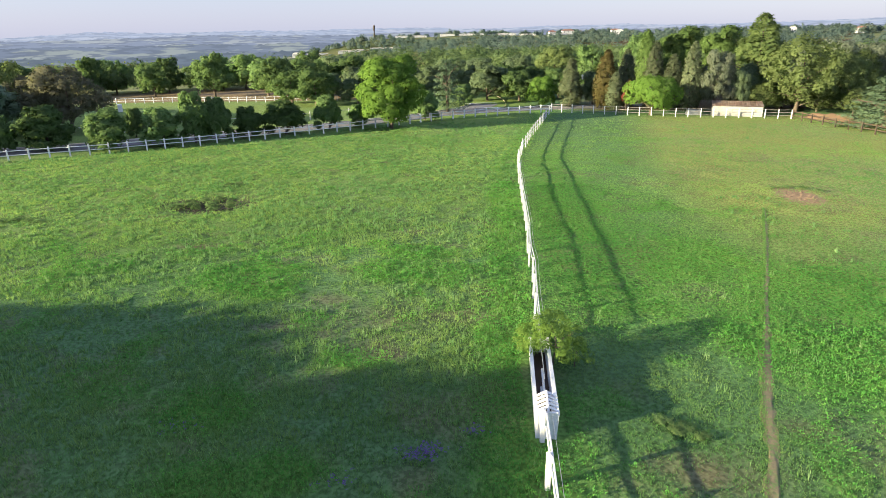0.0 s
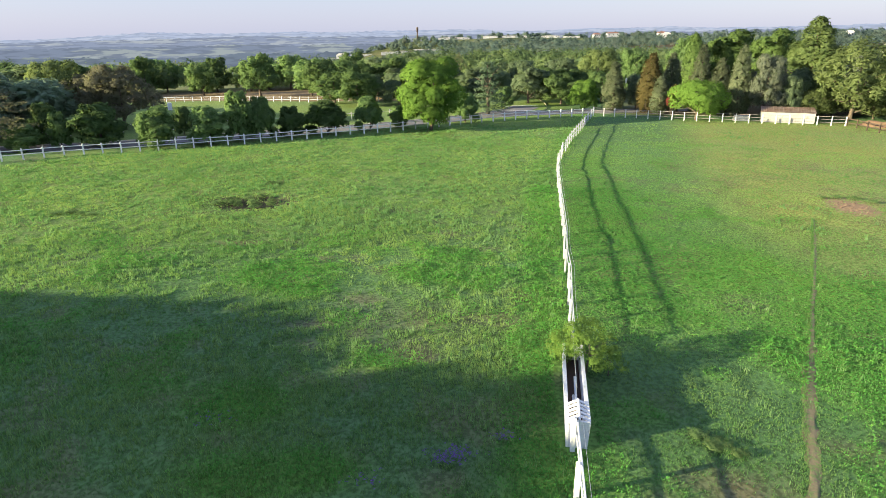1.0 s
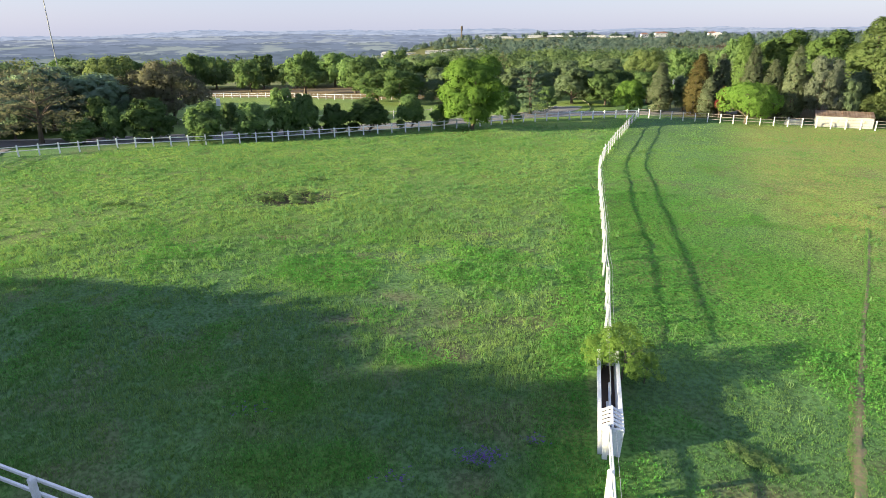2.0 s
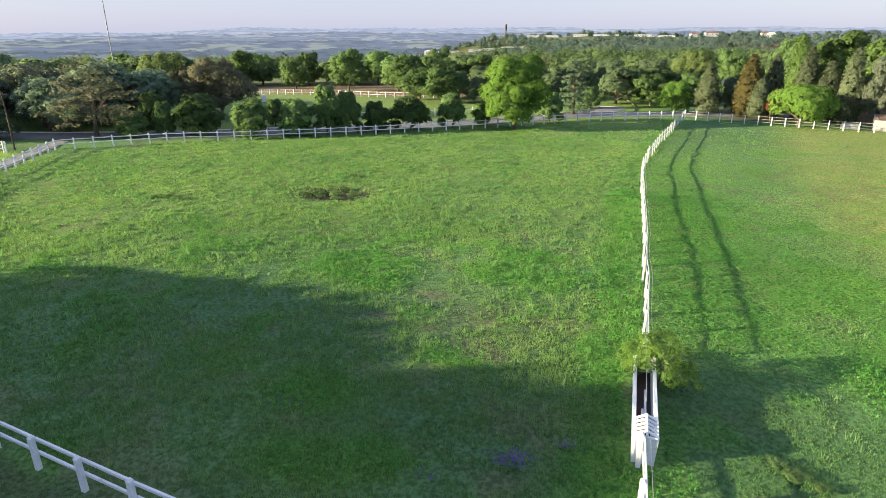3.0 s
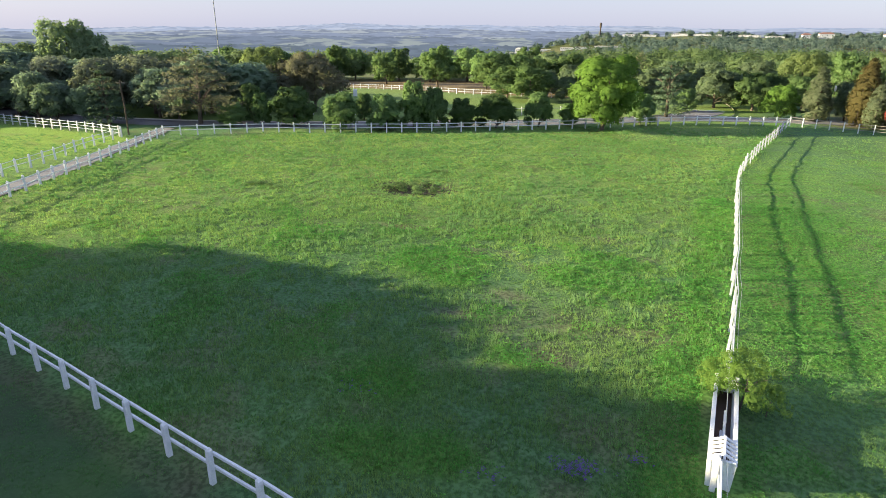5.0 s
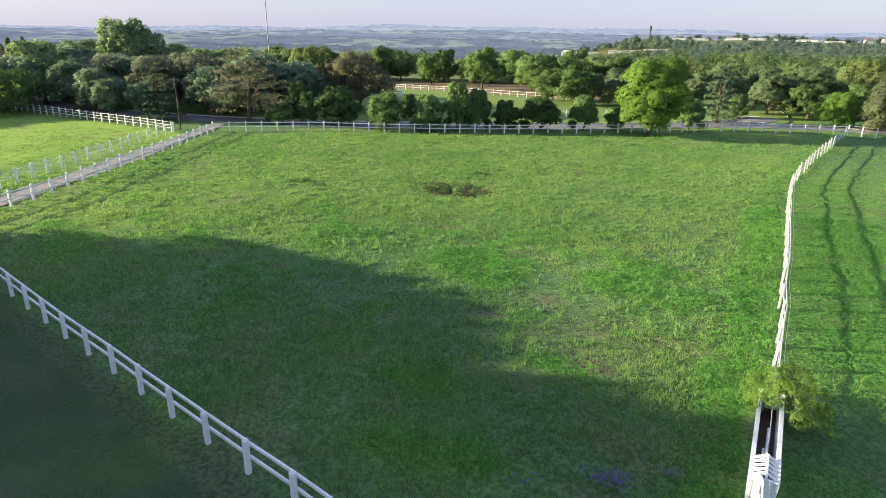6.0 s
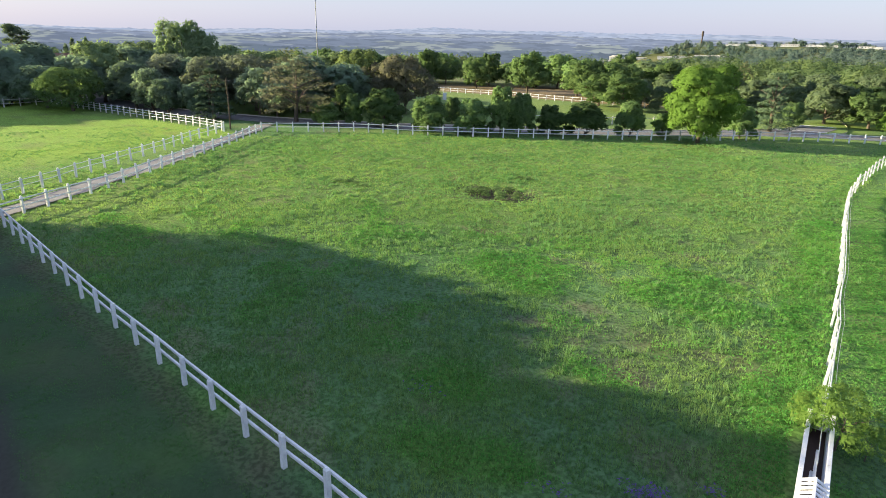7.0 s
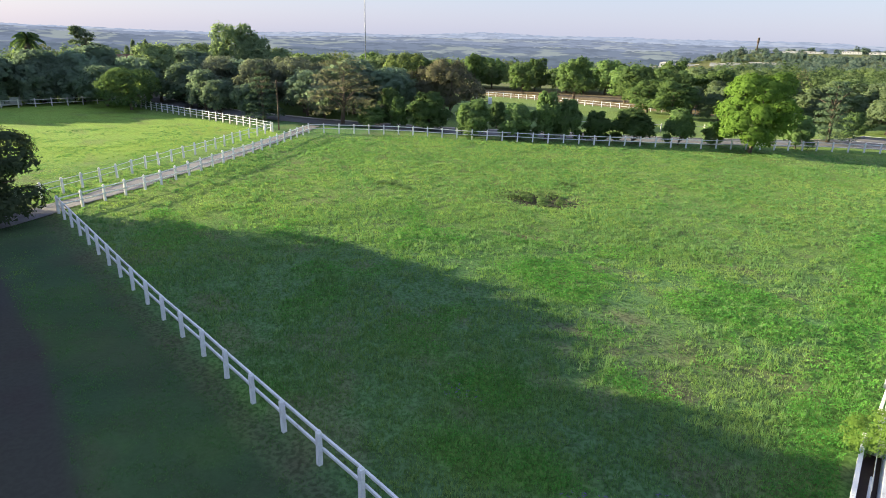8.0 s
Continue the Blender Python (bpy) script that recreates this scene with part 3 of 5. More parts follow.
NEAR_LINE = [(3.07, 8.1), (-6.9, 10.12), (-9.08, 10.5), (-13.2, 11.25), (-17.34, 12.05), (-21.27, 12.75), (-25.32, 13.55), (-41.2, 16.9)]
LANE_RIGHT = [(-41.2, 16.9), (-43.4, 24.6), (-45.1, 28.5), (-47.8, 34.3), (-51.5, 42.7), (-56.3, 52.4)]
LANE_LEFT = [(-45.2, 16.0), (-46.4, 19.3), (-48.5, 24.4), (-50.9, 29.5), (-54.2, 37.2), (-57.2, 43.2), (-59.8, 49.6)]
SIDE_LINE = [(-60.4, 49.8), (-68.1, 50.2), (-75.3, 50.0), (-89.8, 50.1), (-101, 50.1)]
BACK_LINE = [(-101, 50.1), (-101.5, 43.9), (-103, 34.4), (-105, 20)]
LAWN_BACK = [(-77.3, 125.2), (-62.3, 124.6), (-47.1, 119.8), (-38.8, 118), (-30.2, 118.6), (-23.8, 117.4), (-11.5, 122), (-8.5, 121.4)]
fence("white post and rail fence running up to the trough", MID_NEAR, 2.1, POST, RAIL, (0.58, 1.05), -0.1, 0.04, 2, wire=1.24)
fence("long white wavering post and rail fence dividing two paddocks", MID_FAR, 2.1, POST_LEAN, RAIL_LEAN, (0.63, 1.14), -0.1, 0.042, 3, wire=1.24, sway=0.06)
fence("white post and rail fence along the roadside", FAR_LINE, 1.88, POST, RAIL, (0.55, 1.0), 0.1, 0.02, 4)
fence("white-posted three-rail fence in front of cypresses and a shed", RIGHT_LINE, 1.72, POST_SLIM, RAIL_GREY, (0.4, 0.78), 0.1, 0.02, 5, top_rail=RAIL_GREY)
fence("dark brown wooden fence at the paddock edge", DARK_LINE, 2.0, POST_DARK, RAIL_DARK, (0.45, 0.95), 0.1, 0.03, 6)
fence("white post and two-rail fence in shade beside the lane", NEAR_LINE, 2.065, POST_NEAR, RAIL_WIDE, (0.5, 0.97), -0.1, 0.015, 7, True)
fence("white post and rail fence on one side of the lane", LANE_RIGHT, 1.83, POST, RAIL, (0.55, 1.02), -0.1, 0.03, 8)
fence("weathered white posts with thin rails along the lane", LANE_LEFT, 1.82, POST, RAIL_SLIM, (0.55, 0.98), 0.1, 0.04, 9)
fence("cream double-rail fence round the neighbouring paddock", SIDE_LINE, 1.5, POST_CREAM, RAIL_SLIM, (0.45, 0.8, 1.12), 0.1, 0.02, 10)
fence("cream fence in the shade of dark trees", BACK_LINE, 2.2, POST_CREAM, RAIL_CREAM, (0.5, 1.05), 0.1, 0.02, 11)
fence("white fence at the back of the mown lawn", LAWN_BACK, 2.1, POST_THIN, RAIL_FINE, (0.5, 0.98), 0.1, 0.02, 12)


# ---- trees ----
def leaf_cloud(centres, normals, size, rng, flat=0.0, per=3, droop=0.0):
    """Leaf triangles round centres, spread about their normals."""
    n = len(centres)
    c = np.repeat(centres, per, 0) + rng.normal(0, size * 0.45, (n * per, 3))
    nn = np.repeat(normals, per, 0) + rng.normal(0, 0.30, (n * per, 3))
    nn[:, 2] += 0.25 + flat
    nn /= np.linalg.norm(nn, axis=1)[:, None]
    ref = rng.normal(0, 1, nn.shape)
    ref[:, 2] -= droop
    u = ref - nn * (ref * nn).sum(1)[:, None]
    u /= np.linalg.norm(u, axis=1)[:, None]
    w = np.cross(nn, u)
    s = size * rng.uniform(0.6, 1.3, (len(c), 1))
    v = np.stack([c - u * s * 0.5 - w * s * 0.32, c + u * s * 0.75, c - u * s * 0.35 + w * s * 0.36], 1)
    tone = np.repeat(np.clip(rng.normal(0.5, 0.2, n), 0, 1), per * 3)
    return v.reshape(-1, 3), tone


def lobes_cloud(lobes, count, size, rng, flat=0.0, droop=0.0, shell=0.80):
    lobes = np.array(lobes, float)
    area = (lobes[:, 3] * lobes[:, 5])
    many = int(count * 2.6)
    pick = rng.choice(len(lobes), many, p=area / area.sum())
    dirs = rng.normal(0, 1, (many, 3))
    dirs /= np.linalg.norm(dirs, axis=1)[:, None]
    dirs[:, 2] = np.where(dirs[:, 2] < -0.55, -dirs[:, 2], dirs[:, 2])
    rad = rng.uniform(shell, 1.05, many)[:, None]
    lob = lobes[pick]
    # leaves buried inside a neighbouring bough are left out, so that the rest lie closer on the outside
    spots = lob[:, :3] + dirs * lob[:, 3:6] * rad
    deep = np.full(many, 9.0)
    for k in range(len(lobes)):
        q = np.linalg.norm((spots - lobes[k, :3]) / lobes[k, 3:6], axis=1)
        deep = np.where(pick == k, deep, np.minimum(deep, q))
    best = np.argsort(-np.minimum(deep, 0.9 + 0.1 * rng.random(many)), kind="stable")[:count]
    dirs, rad, lob = dirs[best], rad[best], lob[best]
    centres = lob[:, :3] + dirs * lob[:, 3:6] * rad
    v, tone = leaf_cloud(centres, dirs, size, rng, flat, 3, droop)
    radial = centres - np.array([0, 0, np.median(centres[:, 2])])
    soft = dirs * 0.8 + radial / (np.linalg.norm(radial, axis=1)[:, None] + 0.01) * 0.45 + np.array([0, 0, 0.2])
    return v, tone, np.repeat(soft / np.linalg.norm(soft, axis=1)[:, None], 9, 0)


def crown_from(cloud, material):
    v, tone, soft = cloud
    return mesh_from("crown", v, np.arange(len(v)).reshape(-1, 3), material, tone, soft)


def branch_mesh(h, r, trunk_r, fork, limbs, rng, name="trunk"):
    bm = bmesh.new()
    lean = (rng.uniform(-0.04, 0.04) * h, rng.uniform(-0.04, 0.04) * h)
    add_tube(bm, [(0, 0, -0.3), (lean[0] * 0.3, lean[1] * 0.3, h * fork * 0.6), (lean[0], lean[1], h * fork), (lean[0] * 1.5, lean[1] * 1.5, h * 0.82)], [trunk_r * 1.3, trunk_r, trunk_r * 0.8, trunk_r * 0.2], 8)
    for k in range(limbs):
        a = 2 * math.pi * (k + rng.uniform(-0.3, 0.3)) / limbs
        z0 = h * (fork + rng.uniform(-0.08, 0.25))
        reach, rise = r * rng.uniform(0.5, 0.85), h * rng.uniform(0.1, 0.3)
        p0 = Vector((lean[0], lean[1], z0))
        add_tube(bm, [p0, p0 + Vector((math.cos(a) * reach * 0.45, math.sin(a) * reach * 0.45, rise * 0.65)), p0 + Vector((math.cos(a) * reach, math.sin(a) * reach, rise))], [trunk_r * 0.5, trunk_r * 0.3, trunk_r * 0.08], 5)
    return bm_mesh(name, bm, BARK)


def round_lobes(h, r, low, count, rng, spread=0.78, small=(0.2, 0.42), taper=0.0):
    """Lobes that fill a rounded crown from low*h to h."""
    out = [(0, 0, h * (low + (1 - low) * 0.5), r * 0.55, r * 0.55, h * (1 - low) * 0.36)]
    for _ in range(count):
        a, t = rng.uniform(0, 2 * math.pi), rng.uniform(0.08, 0.94)
        env = math.sin(math.pi * min(1, 0.22 + 0.72 * t)) ** 0.6
        rr = r * spread * env * rng.uniform(0.5, 1.1) * (1 - taper * t)
        s = r * rng.uniform(*small) * (1 - 0.5 * taper * t)
        z = h * (low + (1 - low) * t)
        out.append((math.cos(a) * rr, math.sin(a) * rr, min(z, h - s * 0.75), s, s, s * rng.uniform(0.7, 1.0)))
    return out


def make_tree(kind, seed):
    """Returns height, radius, trunk mesh and crown mesh of one plant of that kind."""
    py, rng = random.Random(seed), np.random.default_rng(seed)
    spec = {  # height, radius, low, lobes, clumps, leaf size, trunk radius, leaves
        "broad": (9.0, 4.2, 0.13, 46, 2450, 0.43, 0.25, "green"),
        "dark": (7.0, 3.6, 0.13, 42, 2150, 0.41, 0.2, "dark"),
        "wood": (7.0, 3.6, 0.16, 48, 2150, 0.40, 0.2, "dusk"),
        "thicket": (6.0, 3.4, 0.0, 46, 2100, 0.42, 0.2, "dusk"),
        "airy": (9.3, 4.8, 0.16, 96, 4200, 0.28, 0.2, "olive"),
        "grey": (7.5, 3.8, 0.18, 44, 2700, 0.34, 0.2, "grey"),
        "brown": (8.6, 4.8, 0.17, 48, 3510, 0.32, 0.25, "brown"),
        "lime": (8.6, 4.4, 0.15, 44, 3375, 0.32, 0.22, "olive"),
        "orchard": (4.0, 2.1, 0.06, 44, 2250, 0.26, 0.1, "green"),
        "shrub": (4.6, 2.8, 0.03, 22, 2300, 0.24, 0.1, "fresh"),
        "plane": (9.6, 4.3, 0.15, 46, 7020, 0.29, 0.24, "fresh"),
        "maple": (12.0, 3.6, 0.2, 26, 3510, 0.34, 0.22, "bright"),
        "willow": (9.3, 4.8, 0.04, 44, 6210, 0.29, 0.28, "olive"),
        "umbrella": (5.6, 4.2, 0.22, 52, 3300, 0.25, 0.2, "green"),
        "mist": (9.0, 4.2, 0.13, 48, 2450, 0.42, 0.25, "mist"),
        "bush": (5.6, 4.2, 0.24, 34, 3300, 0.27, 0.2, "fresh"),
        "red": (4.0, 1.2, 0.1, 10, 700, 0.26, 0.08, "red"),
        "holm": (6.4, 4.5, 0.04, 46, 4600, 0.26, 0.25, "deep"),
        "shade": (12.0, 4.0, 0.0, 50, 1750, 1.1, 0.3, "dark"),
        "sapling": (2.0, 1.4, 0.3, 34, 1450, 0.08, 0.035, "sapling"),
        "weed": (0.5, 0.5, 0.02, 9, 160, 0.08, 0.01, "green"),
    }
    if kind in spec:
        h, r, low, lobes, clumps, size, tr, leaf = spec[kind]
        flat, droop = (0.0, 1.4) if kind == "willow" else (0.15, 0.2)
        small = {"airy": (0.08, 0.17), "sapling": (0.12, 0.26)}.get(kind, (0.14, 0.31) if kind in ("broad", "dark", "wood", "grey", "brown", "mist", "thicket", "lime", "orchard", "holm") else (0.2, 0.42))
        boughs = round_lobes(h, r, low, lobes, py, 0.92 if kind == "airy" else 0.84 if small[0] < 0.15 else 0.78, small, 0.3 if kind == "orchard" else 0.0)
        if kind == "airy":
            boughs = [(x, y, z, sx, sy, sz * 1.9) for x, y, z, sx, sy, sz in boughs]
        cloud = lobes_cloud(boughs, clumps, size, rng, flat, droop)
        return h, r, branch_mesh(h, r, tr, max(low, 0.14), 11 if kind == "airy" else 6, py), crown_from(cloud, LEAVES[leaf])
    if kind in ("cypress", "rust_cypress", "dark_cypress", "blunt_cypress"):
        h, r = 9.5, 1.35
        lob = []
        for k in range(46):
            t = k / 45
            env = (1 - t) ** 0.55 * (0.55 + 0.45 * min(1, t * 5)) if kind != "blunt_cypress" else math.sin(math.pi * (0.25 + 0.7 * t)) ** 0.7
            a = py.uniform(0, 2 * math.pi)
            s = r * (0.16 + 0.36 * env)
            lob.append((math.cos(a) * r * env * 0.6, math.sin(a) * r * env * 0.6, h * (0.05 + 0.87 * t), s, s, s * 2.8))
        cloud = lobes_cloud(lob, 2400, 0.22, rng, -0.2, -1.5)
        leaf = {"cypress": "cypress", "rust_cypress": "rust", "dark_cypress": "dark", "blunt_cypress": "bright"}[kind]
        return h, r, branch_mesh(h, r, 0.14, 0.1, 3, py), crown_from(cloud, LEAVES[leaf])
    if kind in ("cedar", "spread_cedar", "blue_conifer"):
        h, r = {"cedar": (8.8, 3.0), "spread_cedar": (8.8, 5.4), "blue_conifer": (5.6, 3.0)}[kind]
        lob = []
        tiers = {"cedar": 9, "spread_cedar": 6, "blue_conifer": 8}[kind]
        for k in range(tiers):
            t = k / (tiers - 1)
            reach = r * ((1 - t) ** 0.75 * 0.95 + 0.08) if kind != "spread_cedar" else r * (0.35 + 0.65 * math.sin(math.pi * (0.35 + 0.55 * t)))
            arms = (5 if kind == "spread_cedar" else 7) if reach > 1 else 4
            for j in range(arms):
                a = 2 * math.pi * (j + py.uniform(-0.35, 0.35)) / arms
                for q in (0.4, 0.85):
                    s = reach * (0.34 if q < 0.5 else 0.26) + 0.12
                    lob.append((math.cos(a) * reach * q, math.sin(a) * reach * q, h * ((0.34 + 0.62 * t) if kind == "spread_cedar" else (0.14 + 0.82 * t)) - q * reach * (0.24 if kind == "spread_cedar" else 0.14) + py.uniform(-0.15, 0.15) * (3.0 if kind == "spread_cedar" else 1.0), s, s, 0.08 + s * 0.09))
        cloud = lobes_cloud(lob, 2400 if kind == "spread_cedar" else 3000, 0.24 if kind == "spread_cedar" else 0.19, rng, 1.2, 0.3)
        leaf = {"cedar": "blue", "spread_cedar": "cedar", "blue_conifer": "blue"}[kind]
        return h, r, branch_mesh(h, r, 0.24, 0.3, 9, py), crown_from(cloud, LEAVES[leaf])
    if kind == "pine":
        h, r = 11.4, 2.4
        lob = []
        for k in range(26):
            t, a = py.uniform(0.42, 0.97), py.uniform(0, 2 * math.pi)
            rr = r * (1.15 - t * 0.7) * py.uniform(0.3, 1.1)
            q = py.uniform(0.4, 0.8)
            lob.append((math.cos(a) * rr, math.sin(a) * rr, h * t, q, q, q * 0.45))
        return h, r, branch_mesh(h, r, 0.2, 0.5, 9, py), crown_from(lobes_cloud(lob, 1500, 0.26, rng, 0.4), LEAVES["dark"])
    if kind == "poplar":
        h, r = 14.0, 3.9
        lob = []
        for k in range(72):
            t = py.uniform(0.05, 0.97)
            env = (1 - t) ** 0.6 * min(1, 0.45 + t * 1.6)
            a = py.uniform(0, 2 * math.pi)
            rr, s = r * 0.72 * env * py.uniform(0.3, 1), r * (0.07 + 0.12 * env)
            lob.append((math.cos(a) * rr, math.sin(a) * rr, h * (0.08 + 0.88 * t), s, s, s * 3.2))
        return h, r, branch_mesh(h, r, 0.28, 0.15, 7, py), crown_from(lobes_cloud(lob, 5200, 0.25, rng, -0.1, -0.6), LEAVES["pale"])
    # palm: a stout trunk with arching fronds
    h, r = 9.6, 1.8
    bm = bmesh.new()
    add_tube(bm, [(0, 0, -0.3), (0.1, 0, h * 0.3), (0.1, 0.1, h * 0.6), (0, 0, h * 0.72), (0, 0, h * 0.85)], [0.4, 0.36, 0.4, 0.75, 0.5], 9)
    verts, tones = [], []
    for k in range(84):
        a, up = 2 * math.pi * k / 84 * 13.3, py.uniform(-0.9, 1.35)
        way = np.array([math.cos(a), math.sin(a), 0])
        side = np.array([-math.sin(a), math.cos(a), 0])
        tone = py.uniform(0.2, 0.9)
        for j in range(16):
            s = (j + 1) / 16
            p = np.array([0, 0, h * 0.84]) + way * r * 1.25 * s * max(math.cos(up), 0.25) + np.array([0, 0, 1.9 * s * math.sin(up) - 1.0 * s * s])
            for sg in (-1, 1):
                verts += [p, p + way * 0.16, p + side * sg * 0.3 * (1.1 - s * 0.6) + way * 0.2 - np.array([0, 0, 0.3])]
                tones += [tone] * 3
    return h, r, bm_mesh("trunk", bm, BARK), mesh_from("crown", np.array(verts), np.arange(len(verts)).reshape(-1, 3), LEAVES["green"], tones)


MADE = {}


def plant(kind, x, y, height, radius, label, category="tree", group="", turn=None, variants=2):
    """Stands a tree at (x, y) with its top height metres above the paddocks' level."""
    z = float(ground_z(x, y))
    seed = (int(x * 13) + int(y * 7)) % variants
    key = (kind, seed)
    if key not in MADE:
        h, r, trunk, crown = make_tree(kind, 40 + seed * 17 + sum(map(ord, kind)))
        MADE[key] = (h, r, trunk, crown)
    h, r, trunk, crown = MADE[key]
    name = {"shrub": "shrub", "bush": "tree", "red": "shrub"}.get(kind, "tree")
    ob = tagged(new(name), label, category, group)
    spin = (x * 37 + y * 53) % 360 if turn is None else turn
    ob.matrix_basis = pose(x, y, z, 0, 0, spin) @ Matrix.Diagonal((radius / r, radius / r, (height - z) / h, 1))
    part("trunk", trunk, None, ob)
    part("crown", crown, None, ob)
    return ob


ROW = [(-55.0, 62.6, 2.6, 2.0), (-55.8, 67.4, 4.4, 1.7), (-51.5, 64.3, 3.7, 1.3), (-48.0, 66.0, 4.4, 2.6), (-40.4, 65.9, 4.2, 2.3), (-42.6, 75.2, 3.2, 1.3), (-35.5, 68.5, 3.9, 2.2),
       (-32.5, 70.6, 5.3, 1.9), (-30.4, 72.0, 4.7, 1.7), (-27.2, 74.0, 3.4, 1.7), (-23.4, 76.6, 3.9, 2.5), (-18.6, 80.0, 4.1, 1.7), (-15.4, 83.5, 2.6, 1.3), (-6.5, 88.9, 3.8, 1.7)]
for x, y, h, r in ROW:
    plant("orchard", x, y, h * 1.06, r * 1.18, "small rounded dark green roadside tree", group="roadside trees", variants=3)
plant("plane", -10.4, 80.9, 9.0, 4.1, "large fresh green leafy tree at the paddock fence")
plant("cedar", -3.8, 98.6, 9.2, 2.9, "tiered grey-green cedar beside the road bend")
plant("orchard", -1.6, 107.5, 3.4, 1.9, "small dark tree beside the road bend")
plant("cedar", -69.0, 55.4, 7.8, 2.7, "dark tiered conifer behind the utility pole")
plant("spread_cedar", -59.2, 61.2, 8.8, 5.6, "wide spreading cedar with grey-brown drooping limbs")
plant("brown", -53.6, 79.0, 8.6, 4.9, "bronze-leaved spreading tree behind the road", variants=1)
plant("brown", -59.0, 81.0, 8.0, 4.6, "bronze-leaved spreading tree behind the road", variants=1)
plant("lime", -64.7, 81.5, 8.9, 4.4, "yellow-green leafy tree among darker ones", variants=1)
plant("umbrella", -90.6, 47.9, 5.7, 4.3, "broad bright green tree at the paddock fence")
plant("palm", -111.9, 43.5, 11.4, 1.9, "tall date palm with a shaggy crown")
plant("pine", -111.7, 52.1, 11.8, 3.6, "tall sparse dark pine above the wood")
for x, y, h in ((-112.8, 61.1, 9.8), (-111.8, 62.9, 10.0), (-111.6, 59.2, 8.8)):
    plant("dark_cypress", x, y, h, 1.1, "dark pointed cypress among other trees", variants=1)
LEFT_WOOD = [("wood", -107.1, 34.7, 7.2, 3.6), ("wood", -106.2, 42.1, 6.6, 3.6), ("wood", -105.2, 47.7, 7.4, 3.6), ("mist", -98.0, 57.0, 9.0, 4.0), ("wood", -87.2, 55.6, 6.4, 3.4), ("grey", -87.2, 61.2, 7.0, 3.7),
             ("grey", -77.4, 61.1, 7.2, 3.4), ("grey", -80.3, 70.3, 7.3, 4.0), ("mist", -99.9, 81.0, 8.4, 4.4), ("mist", -90.3, 84.6, 7.7, 4.4), ("mist", -79.0, 88.9, 7.1, 4.5), ("wood", -79.8, 53.5, 5.8, 2.4)]
LEFT_MORE = [("wood", -75.3, 52.8, 4.8, 1.9), ("wood", -71.6, 54.6, 4.6, 1.6), ("wood", -65.2, 63.4, 4.4, 2.3), ("wood", -69.0, 63.5, 6.2, 2.8), ("mist", -99.4, 73.4, 12.4, 4.2), ("mist", -95.0, 74.3, 10.2, 3.4),
             ("wood", -96.5, 52.5, 6.8, 3.2), ("wood", -108.5, 28.0, 7.2, 4.2), ("wood", -71.5, 72.0, 6.5, 3.8), ("wood", -86.0, 75.5, 6.6, 4.0), ("grey", -92.5, 65.0, 7.0, 3.8), ("wood", -100.0, 64.0, 8.0, 4.2)]
WORDS = {"mist": "leafy green tree tinted blue with haze", "dark": "dense dark green evergreen tree", "broad": "broad green leafy tree among others", "grey": "grey-green wispy tree beyond the fence", "maple": "tall bright green leafy tree", "lime": "yellow-green leafy tree among darker ones", "wood": "dense dusky evergreen tree behind the lane", "airy": "olive-green weeping tree near the shed"}
LEFT_BACK = [("grey", -72.5, 66.0, 7.4, 3.8), ("wood", -66.0, 70.5, 7.6, 4.0), ("mist", -72.0, 84.0, 8.2, 4.2), ("wood", -83.5, 63.5, 6.8, 3.6), ("mist", -92.0, 76.0, 8.6, 4.2), ("wood", -108.0, 52.0, 8.2, 4.2),
             ("mist", -106.5, 66.0, 8.6, 4.4), ("wood", -97.0, 47.5, 5.6, 3.0), ("wood", -107.0, 43.0, 7.6, 4.0), ("mist", -112.0, 72.0, 8.8, 4.6), ("wood", -114.5, 36.0, 7.0, 4.0), ("wood", -61.5, 74.0, 6.6, 3.8)]
for kind, x, y, h, r in LEFT_WOOD + LEFT_MORE + LEFT_BACK:
    plant(kind, x, y, h * 1.04, r * 1.18, WORDS[kind], group="trees behind the lane")
MIDDLE_MORE = [("dark", 2.6, 115.5, 6.2, 4.2), ("broad", 8.5, 114.0, 5.2, 3.4), ("broad", -28.0, 109.0, 6.2, 3.8), ("dark", -21.0, 112.0, 5.4, 3.4), ("broad", -15.0, 118.0, 6.2, 4.2), ("broad", -42.0, 131.0, 7.0, 4.2), ("dark", -5.0, 133.0, 6.4, 4.4), ("broad", 16.0, 118.0, 5.4, 3.4),
               ("broad", -28.0, 139.0, 7.4, 4.8), ("broad", -48.0, 141.0, 7.2, 4.2), ("dark", 10.0, 141.0, 6.8, 4.6)]
MIDDLE = [("broad", 6.8, 125.3, 5.9, 5.0), ("dark", 1.2, 140.4, 6.4, 4.6), ("dark", -8.2, 126, 5.6, 4.0), ("dark", -32.9, 146.4, 7.0, 5.3), ("broad", -36.6, 135.1, 6.9, 4.9), ("broad", -34.2, 114.9, 5.7, 3.9),
          ("dark", -23.7, 127.9, 5.5, 4.7), ("dark", -15.5, 139.3, 6.0, 4.5), ("broad", -61.2, 142.1, 8.4, 4.4), ("broad", -79.1, 148.3, 6.1, 3.8), ("broad", 12.5, 128, 5.2, 4.0), ("dark", -27.5, 119.5, 4.8, 3.2)]
for kind, x, y, h, r in MIDDLE + MIDDLE_MORE:
    plant(kind, x, y, h, r, WORDS[kind], group="trees round the lawn")
